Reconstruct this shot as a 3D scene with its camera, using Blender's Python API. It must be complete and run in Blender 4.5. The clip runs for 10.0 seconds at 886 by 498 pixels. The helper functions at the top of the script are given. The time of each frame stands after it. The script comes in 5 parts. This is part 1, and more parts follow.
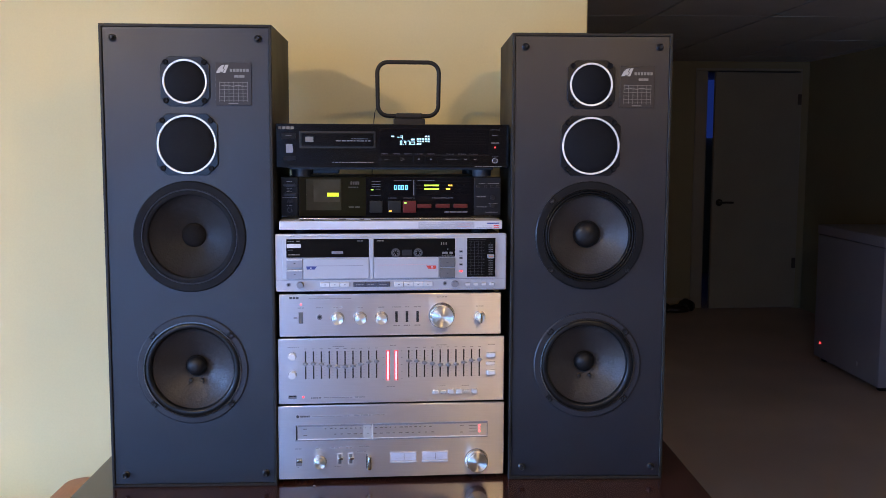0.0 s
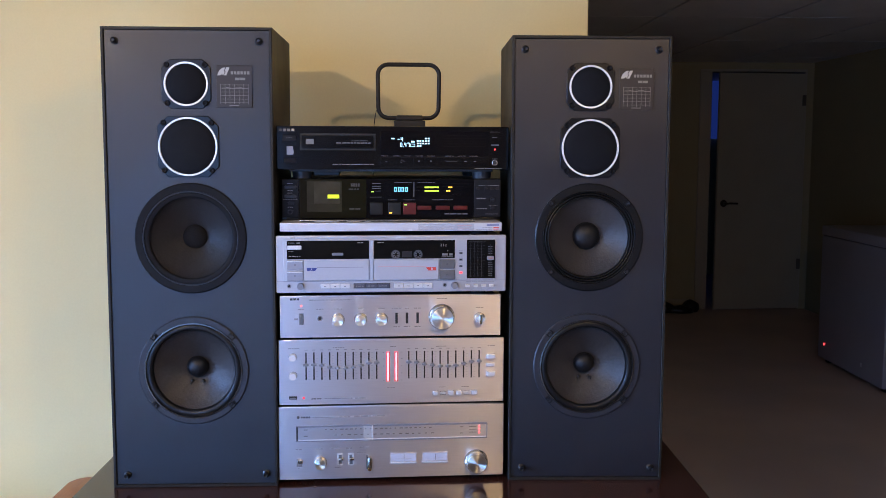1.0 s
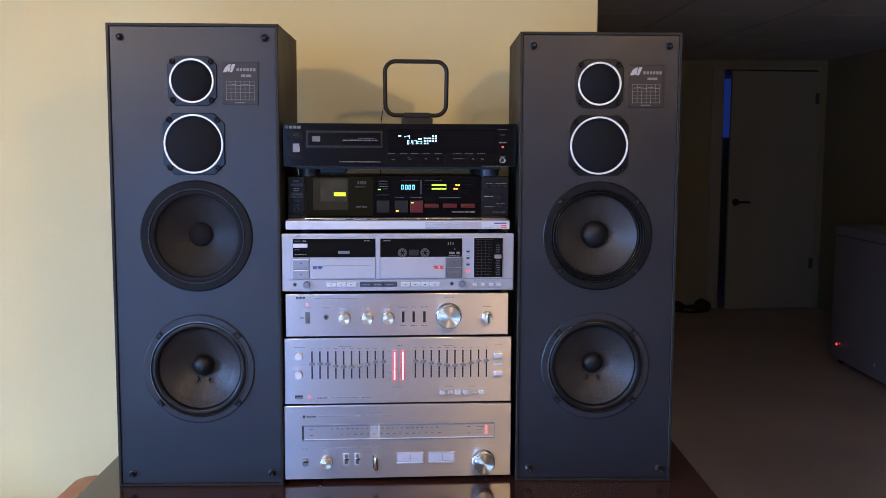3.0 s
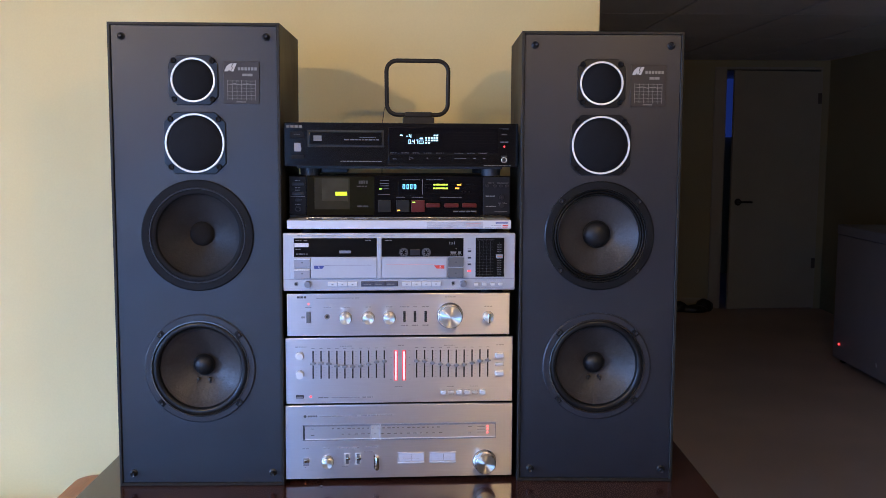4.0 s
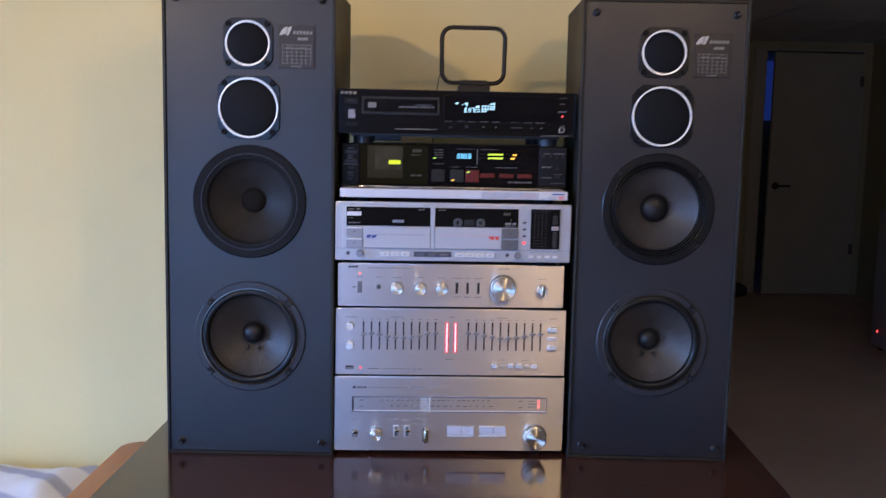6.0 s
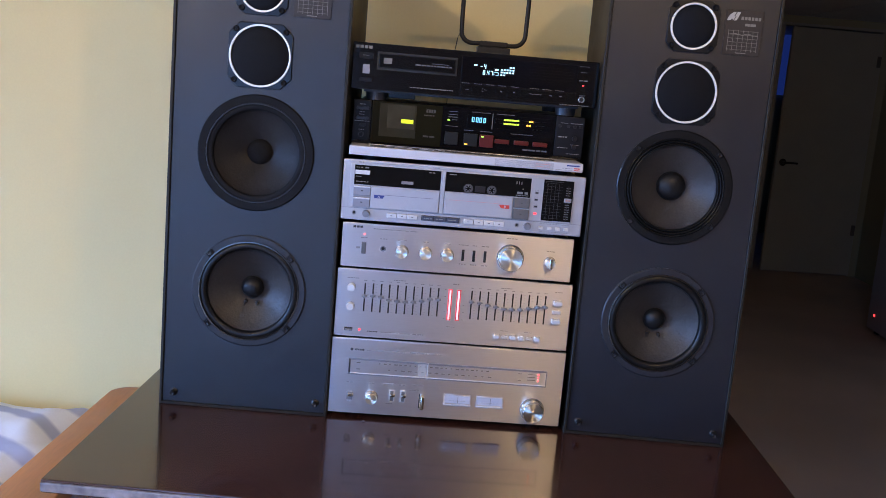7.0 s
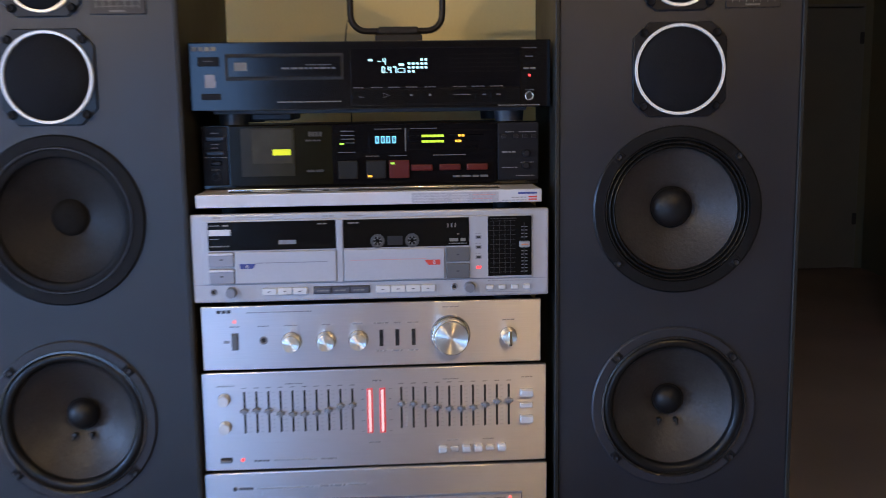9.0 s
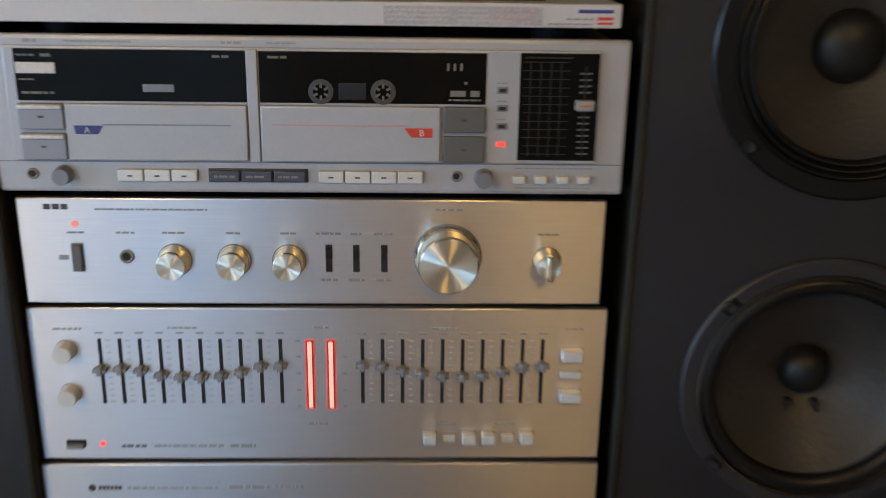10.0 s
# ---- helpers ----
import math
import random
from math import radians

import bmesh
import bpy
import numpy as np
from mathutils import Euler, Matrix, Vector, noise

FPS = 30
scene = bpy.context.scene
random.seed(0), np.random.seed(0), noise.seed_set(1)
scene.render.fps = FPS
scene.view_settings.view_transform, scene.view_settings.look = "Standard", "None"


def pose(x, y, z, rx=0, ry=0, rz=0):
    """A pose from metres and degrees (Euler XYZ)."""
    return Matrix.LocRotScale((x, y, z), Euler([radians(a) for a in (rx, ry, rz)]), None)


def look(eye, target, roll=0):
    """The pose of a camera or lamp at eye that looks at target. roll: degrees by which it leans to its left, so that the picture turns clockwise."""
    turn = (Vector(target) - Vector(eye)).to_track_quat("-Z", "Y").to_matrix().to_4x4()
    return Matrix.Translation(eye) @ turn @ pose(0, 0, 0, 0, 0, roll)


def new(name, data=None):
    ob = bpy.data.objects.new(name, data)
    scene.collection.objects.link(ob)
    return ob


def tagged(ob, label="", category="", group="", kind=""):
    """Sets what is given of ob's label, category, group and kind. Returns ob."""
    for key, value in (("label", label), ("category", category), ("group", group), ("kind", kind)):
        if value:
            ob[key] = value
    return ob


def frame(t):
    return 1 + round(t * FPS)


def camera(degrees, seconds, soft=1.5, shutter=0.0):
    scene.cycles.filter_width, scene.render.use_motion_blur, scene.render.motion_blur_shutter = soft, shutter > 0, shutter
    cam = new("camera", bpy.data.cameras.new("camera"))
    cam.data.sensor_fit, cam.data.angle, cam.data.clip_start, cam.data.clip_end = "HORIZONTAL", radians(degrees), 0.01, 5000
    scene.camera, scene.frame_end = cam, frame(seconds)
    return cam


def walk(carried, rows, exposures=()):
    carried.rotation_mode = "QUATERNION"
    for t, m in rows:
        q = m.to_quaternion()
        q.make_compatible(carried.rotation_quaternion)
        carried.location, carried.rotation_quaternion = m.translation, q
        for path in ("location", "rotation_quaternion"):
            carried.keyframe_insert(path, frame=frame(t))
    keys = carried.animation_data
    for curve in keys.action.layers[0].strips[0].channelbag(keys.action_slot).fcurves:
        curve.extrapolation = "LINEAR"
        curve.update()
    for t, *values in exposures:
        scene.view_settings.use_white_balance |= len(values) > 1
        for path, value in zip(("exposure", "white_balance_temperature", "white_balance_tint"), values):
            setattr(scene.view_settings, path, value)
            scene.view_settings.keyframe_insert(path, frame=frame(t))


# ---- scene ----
cam = camera(48.1, 10.0, soft=0.8, shutter=0.4)
PATH = [
    (0, (-0.079, -1.883, 1.401), (0.107, 0.098, 1.195), 0.2),
    (0.5, (-0.068, -1.889, 1.405), (0.113, 0.092, 1.199), 0.2),
    (1, (-0.069, -1.891, 1.404), (0.106, 0.091, 1.199), 0.2),
    (1.5, (-0.071, -1.887, 1.403), (0.099, 0.096, 1.198), 0.2),
    (2, (-0.07, -1.88, 1.402), (0.096, 0.102, 1.196), 0.2),
    (2.5, (-0.063, -1.877, 1.402), (0.095, 0.105, 1.195), 0.2),
    (4, (-0.058, -1.873, 1.402), (0.09, 0.111, 1.193), 0.3),
    (4.5, (-0.064, -1.871, 1.4), (0.085, 0.112, 1.191), 0.3),
    (5, (-0.064, -1.871, 1.4), (0.082, 0.112, 1.186), 0.4),
    (5.5, (-0.076, -1.871, 1.391), (0.051, 0.113, 1.173), 0.3),
    (6, (-0.108, -1.839, 1.379), (-0.012, 0.143, 1.131), 1.2),
    (6.2, (-0.125, -1.806, 1.361), (-0.022, 0.171, 1.078), 2.5),
    (7.3, (-0.122, -1.789, 1.402), (-0.019, 0.179, 1.059), 5.0),
    (7.5, (-0.099, -1.802, 1.384), (0.007, 0.171, 1.072), 4.1),
    (8, (-0.043, -1.74, 1.4), (0.066, 0.233, 1.086), 2.3),
    (8.5, (-0.033, -1.495, 1.407), (0.084, 0.476, 1.092), 0.5),
    (9, (0.011, -1.223, 1.368), (0.135, 0.752, 1.074), -0.8),
    (9.2, (0.058, -1.112, 1.362), (0.143, 0.864, 1.066), -0.8),
    (9.5, (0.081, -0.97, 1.359), (0.143, 0.975, 0.898), 0.5),
    (9.7, (0.089, -0.873, 1.338), (0.14, 1.047, 0.78), 0.6),
    (10, (0.068, -0.694, 1.313), (0.134, 1.203, 0.682), 0.9),
]
EXPOSURES = [(0, -0.06, 6680, 10), (5.0, -0.06, 6680, 10), (6.0, -0.18, 6680, 10), (7.5, -0.16, 6700, 10), (8.0, -0.2, 6700, 10), (8.5, -0.12, 6800, 9), (9.0, -0.43, 7450, 5), (9.2, -0.55, 7600, 4), (9.5, -0.70, 8200, 0), (9.7, -0.74, 9100, -3), (10, -0.78, 11800, -4)]
walk(cam, [(t, look(eye, target, roll)) for t, eye, target, roll in PATH], EXPOSURES)

# ---------------------------------------------------------------- light
ROOM = pose(0, 0, 0, 0, 0, -3.8)          # the room's walls and the table stand a little askew to the hi-fi stack
CEIL = 2.13


def lamp(name, kind, m, energy, color, **kw):
    data = bpy.data.lights.new(name, kind)
    data.energy, data.color = energy, color
    if kind == "AREA":
        data.shape, data.size, data.size_y, data.spread = "RECTANGLE", kw["size"], kw["size_y"], radians(kw["spread"])
    if kind == "POINT":
        data.shadow_soft_size = kw["soft"]
    ob = new(name, data)
    ob.matrix_world = m
    return ob


world = bpy.data.worlds.new("world")
scene.world = world
world.use_nodes = True
sky = world.node_tree.nodes.new("ShaderNodeTexSky")
sky.sky_type, sky.sun_disc, sky.sun_elevation, sky.sun_rotation = "NISHITA", False, radians(2), radians(20)
world.node_tree.links.new(sky.outputs[0], world.node_tree.nodes["Background"].inputs[0])
world.node_tree.nodes["Background"].inputs[1].default_value = 0.06

LAMPS = ((-1.18, -1.66, 56.0, (1.0, 0.715, 0.37)), (0.50, -1.70, 30.0, (1.0, 0.67, 0.33)))
for lx, ly, watts, tint in LAMPS:
    lamp("ceiling_bulb", "POINT", Matrix.Translation((lx, ly, CEIL - 0.07)), watts, tint, soft=0.03)
lamp("window_daylight", "AREA", ROOM @ pose(-3.36, -1.85, 1.30, 58, 0, -90), 190.0, (0.22, 0.43, 1.0), size=1.7, size_y=0.9, spread=104)
lamp("glass_door_dusk", "AREA", ROOM @ pose(-1.75, -4.42, 0.98, 66, 0, 0), 77.0, (0.18, 0.41, 1.0), size=2.7, size_y=1.85, spread=150)


# ---------------------------------------------------------------- materials
def rgb(c):
    return (*c, 1.0)


def mat(name, color, rough=0.5, metal=0.0, grain=0.0, scale=60.0, stretch=(1, 1, 1), bump=0.0, coat=0.0, aniso=0.0, spec=0.5, blotch=0.0, blotch_scale=4.0, emit=None, power=0.0, vary=0.0):
    """A principled material: grain (fine) and blotch (coarse) vary colour and roughness, bump gives relief."""
    m = bpy.data.materials.new(name)
    m.use_nodes = True
    nt = m.node_tree
    p = nt.nodes["Principled BSDF"]
    p.inputs["Base Color"].default_value = rgb(color)
    p.inputs["Roughness"].default_value, p.inputs["Metallic"].default_value = rough, metal
    p.inputs["Coat Weight"].default_value, p.inputs["Coat Roughness"].default_value = coat, 0.06
    p.inputs["Specular IOR Level"].default_value = spec
    if emit:
        p.inputs["Emission Color"].default_value, p.inputs["Emission Strength"].default_value = rgb(emit), power
    if aniso:
        p.inputs["Anisotropic"].default_value, p.inputs["Anisotropic Rotation"].default_value = aniso, 0.25
        tan = nt.nodes.new("ShaderNodeTangent")
        tan.direction_type, tan.axis = "RADIAL", "Z"
        nt.links.new(tan.outputs[0], p.inputs["Tangent"])
    if grain or bump or blotch:
        co = nt.nodes.new("ShaderNodeTexCoord")
        mp = nt.nodes.new("ShaderNodeMapping")
        mp.inputs["Scale"].default_value = stretch
        nt.links.new(co.outputs["Object"], mp.inputs[0])
        fine = nt.nodes.new("ShaderNodeTexNoise")
        fine.inputs["Scale"].default_value, fine.inputs["Detail"].default_value = scale, 4
        nt.links.new(mp.outputs[0], fine.inputs["Vector"])
        coarse = nt.nodes.new("ShaderNodeTexNoise")
        coarse.inputs["Scale"].default_value, coarse.inputs["Detail"].default_value = blotch_scale, 5
        nt.links.new(co.outputs["Object"], coarse.inputs["Vector"])

        def ranged(src, amount, lo=0.3, hi=0.7):
            r = nt.nodes.new("ShaderNodeMapRange")
            r.inputs[1].default_value, r.inputs[2].default_value = lo, hi
            r.inputs[3].default_value, r.inputs[4].default_value = 1 - amount, 1 + amount
            nt.links.new(src, r.inputs[0])
            return r.outputs[0]
        mul = nt.nodes.new("ShaderNodeMath")
        mul.operation = "MULTIPLY"
        nt.links.new(ranged(fine.outputs[0], grain), mul.inputs[0])
        nt.links.new(ranged(coarse.outputs[0], blotch), mul.inputs[1])
        col = nt.nodes.new("ShaderNodeVectorMath")
        col.operation = "SCALE"
        col.inputs[0].default_value = color
        nt.links.new(mul.outputs[0], col.inputs["Scale"])
        nt.links.new(col.outputs[0], p.inputs["Base Color"])
        ro = nt.nodes.new("ShaderNodeMath")
        ro.operation, ro.inputs[1].default_value, ro.use_clamp = "MULTIPLY", rough, True
        nt.links.new(ranged(coarse.outputs[0], min(0.25, blotch + grain)), ro.inputs[0])
        nt.links.new(ro.outputs[0], p.inputs["Roughness"])
        if bump:
            b = nt.nodes.new("ShaderNodeBump")
            b.inputs["Strength"].default_value, b.inputs["Distance"].default_value = 1.0, bump
            nt.links.new(fine.outputs[0], b.inputs["Height"])
            nt.links.new(b.outputs[0], p.inputs["Normal"])
    return m


M_WALL = mat("cream_wall_paint", (0.74, 0.61, 0.29), 0.6, grain=0.015, scale=220, bump=0.00015, blotch=0.03, blotch_scale=2)
# cream paint darkened and yellowed to stand for the back room's dim warm light
M_DIMWALL = mat("dimmed_wall_paint", (0.36, 0.305, 0.165), 0.65, grain=0.02, scale=200, bump=0.0006, blotch=0.06, blotch_scale=2)
M_TILE = mat("ceiling_tile_fibre", (0.62, 0.60, 0.57), 0.9, grain=0.06, scale=160, bump=0.001, blotch=0.05)
M_FLOOR = mat("grey_brown_carpet", (0.62, 0.475, 0.385), 0.95, grain=0.25, scale=420, bump=0.003, blotch=0.12, blotch_scale=1.5)
M_TABLE = mat("dark_red_lacquered_wood", (0.040, 0.014, 0.009), 0.2, spec=0.35, grain=0.35, scale=26, stretch=(1, 14, 1), coat=0.48, blotch=0.25, blotch_scale=5)
M_TABLE_EDGE = mat("worn_table_edge", (0.16, 0.13, 0.12), 0.35, grain=0.5, scale=60, blotch=0.4, blotch_scale=14)
M_TEAK = mat("orange_brown_wood", (0.42, 0.155, 0.055), 0.42, grain=0.10, scale=18, stretch=(12, 1, 12), blotch=0.15)
M_SHEET = mat("white_bed_sheet", (0.74, 0.75, 0.80), 0.9, grain=0.03, scale=300, bump=0.0008, blotch=0.05)


def striped(m, stripe):
    """Lays soft-edged slanting stripes of another colour into a cloth."""
    nt = m.node_tree
    p = nt.nodes["Principled BSDF"]
    base = p.inputs["Base Color"].links[0].from_socket
    co = nt.nodes.new("ShaderNodeTexCoord")
    mp = nt.nodes.new("ShaderNodeMapping")
    mp.inputs["Rotation"].default_value = (0, 0, radians(28))
    wave = nt.nodes.new("ShaderNodeTexWave")
    wave.bands_direction = "Y"
    for key_name, v in (("Scale", 2.6), ("Distortion", 1.2), ("Detail", 1.0), ("Detail Scale", 2.2)):
        wave.inputs[key_name].default_value = v
    edge = nt.nodes.new("ShaderNodeMapRange")
    edge.inputs[1].default_value, edge.inputs[2].default_value = 0.62, 0.86
    mix = nt.nodes.new("ShaderNodeMix")
    mix.data_type = "RGBA"
    fac, col_a, col_b = mix.inputs[0], mix.inputs[6], mix.inputs[7]
    col_b.default_value = rgb(stripe)
    nt.links.new(co.outputs["Object"], mp.inputs[0])
    nt.links.new(mp.outputs[0], wave.inputs["Vector"])
    nt.links.new(wave.outputs["Fac"], edge.inputs[0])
    nt.links.new(edge.outputs[0], fac)
    nt.links.new(base, col_a)
    nt.links.new(mix.outputs[2], p.inputs["Base Color"])
    return m


striped(M_SHEET, (0.40, 0.43, 0.58))
M_BAFFLE = mat("charcoal_speaker_paint", (0.0095, 0.0096, 0.0125), 0.42, grain=0.06, scale=900, bump=0.00012, spec=0.50, blotch=0.06, blotch_scale=7)
M_VINYL = mat("black_vinyl_wrap", (0.016, 0.014, 0.0105), 0.5, spec=0.25, grain=0.3, scale=30, stretch=(6, 6, 1), bump=0.0002, blotch=0.1)
M_BLACK = mat("black_plastic", (0.010, 0.010, 0.011), 0.38, spec=0.35, grain=0.08, scale=500, bump=0.0001)
M_FRAMEPLATE = mat("satin_black_metal_plate", (0.006, 0.007, 0.009), 0.28, spec=0.28, grain=0.06, scale=300)
M_RUBBER = mat("black_rubber", (0.005, 0.005, 0.0055), 0.65, spec=0.15, grain=0.1, scale=300)
M_CONE = mat("grey_paper_cone", (0.030, 0.0265, 0.0245), 0.46, spec=0.3, grain=0.14, scale=260, bump=0.0004, blotch=0.12, blotch_scale=16)
M_SURROUND = mat("black_foam_surround", (0.0065, 0.0065, 0.0065), 0.32, spec=0.25, grain=0.1, scale=300)
M_CONE_DULL = mat("dull_dark_paper_cone", (0.0135, 0.0118, 0.0108), 0.55, spec=0.22, grain=0.14, scale=260, bump=0.0004, blotch=0.15, blotch_scale=16)
M_CAP_DULL = mat("dull_black_felt_cap", (0.0085, 0.0076, 0.0072), 0.8, spec=0.08, grain=0.2, scale=400)
M_CAP = mat("black_dust_cap", (0.006, 0.006, 0.0065), 0.45, spec=0.3, grain=0.1, scale=300)
M_DOME = mat("black_cloth_dome", (0.005, 0.0055, 0.007), 0.75, spec=0.15, grain=0.2, scale=700, bump=0.0004)
M_RING = mat("bright_silver_ring", (0.84, 0.81, 0.74), 0.28, metal=0.1, coat=0.5)
M_PLATE = mat("dark_bronze_nameplate", (0.026, 0.021, 0.018), 0.4, spec=0.3, grain=0.1, scale=400)
M_PRINT = mat("pale_print", (0.42, 0.40, 0.36), 0.5)
M_PRINT_DIM = mat("faint_print", (0.16, 0.155, 0.15), 0.5)
M_PRINT_DARK = mat("dark_print", (0.05, 0.05, 0.055), 0.5)
M_ALU = mat("brushed_aluminium", (0.74, 0.73, 0.75), 0.37, metal=0.94, grain=0.045, scale=10, stretch=(2, 2, 160), aniso=0.88, blotch=0.02)
M_ALU_FLAT = mat("satin_silver_paint", (0.41, 0.415, 0.44), 0.42, metal=0.25, grain=0.02, scale=400, blotch=0.02)
M_ALU_DARK = mat("grey_silver_keys", (0.22, 0.22, 0.24), 0.42, metal=0.35, grain=0.03, scale=300)
M_EDGE = mat("white_slab_front", (0.55, 0.55, 0.57), 0.4, metal=0.1, grain=0.02, scale=300)
M_KNOB_SIDE = mat("polished_knob_side", (0.80, 0.72, 0.56), 0.14, metal=1.0, grain=0.06, scale=200)
M_SLOT = mat("black_slot", (0.008, 0.008, 0.008), 0.6)
M_CASE = mat("black_steel_case", (0.016, 0.016, 0.017), 0.45, grain=0.15, scale=600, bump=0.0002)
M_CDFACE = mat("black_satin_front", (0.0042, 0.0044, 0.0050), 0.13, spec=0.5, grain=0.05, scale=900)
M_GLOSS = mat("gloss_black_window", (0.004, 0.004, 0.005), 0.10, spec=0.28)
M_DECKGLASS = mat("smoked_window", (0.007, 0.0065, 0.006), 0.14, spec=0.05)
M_BRONZEGLASS = mat("olive_smoked_window", (0.036, 0.033, 0.021), 0.16, spec=0.14, blotch=0.15, blotch_scale=20)
M_GREYPANEL = mat("blue_grey_control_panel", (0.0085, 0.0092, 0.0120), 0.45, spec=0.16, grain=0.06, scale=500)
M_REDKEY = mat("dull_red_key", (0.105, 0.011, 0.008), 0.4, spec=0.3)
M_GREYKEY = mat("grey_key", (0.016, 0.0155, 0.0145), 0.45, spec=0.2)
M_LOOP = mat("black_brown_loop_plastic", (0.011, 0.0085, 0.007), 0.45, spec=0.3, grain=0.1, scale=300)
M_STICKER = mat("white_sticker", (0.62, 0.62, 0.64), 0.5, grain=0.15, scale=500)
M_BLUE = mat("blue_print", (0.03, 0.05, 0.22), 0.5)
M_RED = mat("red_print", (0.60, 0.05, 0.03), 0.5)
M_DIAL = mat("silver_dial_scale", (0.70, 0.69, 0.71), 0.37, metal=0.92, aniso=0.88, blotch=0.03)
M_METER = mat("lit_meter_scale", (0.46, 0.46, 0.51), 0.3, emit=(0.75, 0.78, 1.0), power=0.05)
M_ANODE = mat("white_enamel", (0.62, 0.62, 0.64), 0.35, grain=0.02, scale=300, blotch=0.05)
# white enamel, darkened in its colour for the shade the freezer stands in
M_FREEZER = mat("shaded_freezer_enamel", (0.33, 0.31, 0.33), 0.35, grain=0.02, scale=300, blotch=0.05)
# off-white paint tinted darker and warmer in place of the back room's light
M_DOOR = mat("dimmed_door_paint", (0.40, 0.35, 0.25), 0.4, grain=0.02, scale=100, blotch=0.04)
M_BRASS = mat("dark_bronze_handle", (0.05, 0.04, 0.03), 0.35, metal=0.8)
M_HINGE = mat("painted_hinge", (0.12, 0.10, 0.075), 0.45, metal=0.3)
M_CHROME = mat("chrome", (0.8, 0.8, 0.8), 0.15, metal=1.0)
M_LED_RED = mat("red_led", (0.3, 0.01, 0.01), 0.4, emit=(1.0, 0.05, 0.06), power=3.0)
M_LED_PINK = mat("red_meter_lamp", (0.5, 0.05, 0.05), 0.4, emit=(1.0, 0.10, 0.12), power=3.2)
M_LED_CORE = mat("red_meter_core", (0.8, 0.4, 0.4), 0.4, emit=(1.0, 0.50, 0.54), power=1.25)
M_LED_GREEN = mat("green_led", (0.1, 0.3, 0.05), 0.4, emit=(0.45, 0.9, 0.10), power=1.6)
M_LED_YELLOW = mat("yellow_green_lamp", (0.5, 0.6, 0.02), 0.4, emit=(0.80, 0.95, 0.02), power=0.75)
M_LED_ORANGE = mat("amber_led", (0.4, 0.2, 0.02), 0.4, emit=(1.0, 0.48, 0.06), power=2.0)
M_VFD = mat("blue_white_display", (0.2, 0.4, 0.5), 0.4, emit=(0.50, 0.85, 1.0), power=1.7)
M_VFD_BLUE = mat("cyan_display", (0.1, 0.3, 0.5), 0.4, emit=(0.20, 0.72, 1.0), power=1.5)
M_POINTER = mat("lit_dial_pointer", (0.8, 0.8, 0.78), 0.4, emit=(1.0, 0.95, 0.9), power=0.02)
M_WARMGLOW = mat("dial_lamp_window", (0.38, 0.365, 0.35), 0.3, emit=(1.0, 0.75, 0.4), power=0.02)
M_BULB = mat("bulb_glass", (1, 0.9, 0.7), 0.4, emit=(1.0, 0.75, 0.42), power=12.0)
M_DUSK = mat("dusk_sky", (0, 0, 0), 1.0, emit=(0.03, 0.08, 0.55), power=0.2)
M_GLASS = mat("window_glass", (1, 1, 1), 0.02)
M_GLASS.node_tree.nodes["Principled BSDF"].inputs["Transmission Weight"].default_value = 1.0
# dark grained finish of an unseen wall, chosen so the gloss fronts reflect little
M_UNSEEN_WALL = mat("dark_unseen_wall", (0.13, 0.085, 0.055), 0.5, grain=0.25, scale=12, stretch=(8, 1, 1), blotch=0.15)
M_SHOE = mat("black_shoe_leather", (0.012, 0.011, 0.011), 0.4, grain=0.1, scale=200)


M_PRINT_GREY = mat("grey_panel_print", (0.27, 0.27, 0.28), 0.5)
M_PRINT_GREYER = mat("light_grey_print", (0.50, 0.50, 0.52), 0.5)
M_PRINT_DIMMER = mat("light_meter_print", (0.3, 0.3, 0.32), 0.5)
M_PRINT_MID2 = mat("dull_print", (0.22, 0.215, 0.205), 0.5)
M_CAPSIL = mat("silver_plastic_keys", (0.64, 0.63, 0.61), 0.35, metal=0.25, grain=0.02, scale=300)
M_KEYSIL = mat("pale_grey_keys", (0.27, 0.27, 0.30), 0.4, metal=0.2)
M_KEYDARK = mat("mid_grey_keys", (0.12, 0.117, 0.115), 0.4, metal=0.2)
M_KEYBLUE = mat("slate_keys", (0.055, 0.06, 0.085), 0.35)
M_REDLINE = mat("pale_red_line", (0.60, 0.30, 0.28), 0.5)
M_REEL = mat("pale_tape_hub", (0.055, 0.052, 0.050), 0.4)
M_TEETH = mat("grey_hub_teeth", (0.13, 0.128, 0.125), 0.45)
M_TAPE = mat("brown_tape", (0.013, 0.010, 0.009), 0.3)
M_AMBERPRINT = mat("orange_mark", (0.55, 0.16, 0.05), 0.5)
M_OLIVE = mat("olive_black_front", (0.0125, 0.0115, 0.0055), 0.14, spec=0.10)
M_BRONZEGLASS2 = mat("olive_tape_view", (0.052, 0.048, 0.032), 0.2, spec=0.14, blotch=0.2, blotch_scale=30)
M_GREYKEY2 = mat("slate_key", (0.012, 0.013, 0.017), 0.35)
M_FOOTGREY = mat("grey_plastic_foot", (0.02, 0.02, 0.022), 0.4)
M_LED_HALO = mat("red_glow_frame", (0.5, 0.04, 0.05), 0.4, emit=(1.0, 0.10, 0.14), power=0.8)
M_METERGLASS = mat("rosy_meter_glass", (0.22, 0.05, 0.055), 0.3, emit=(1.0, 0.12, 0.15), power=0.10)
M_PRINT_CD = mat("dim_grey_print", (0.125, 0.125, 0.13), 0.5)
M_PRINT_FADED = mat("faded_olive_print", (0.050, 0.046, 0.038), 0.5)
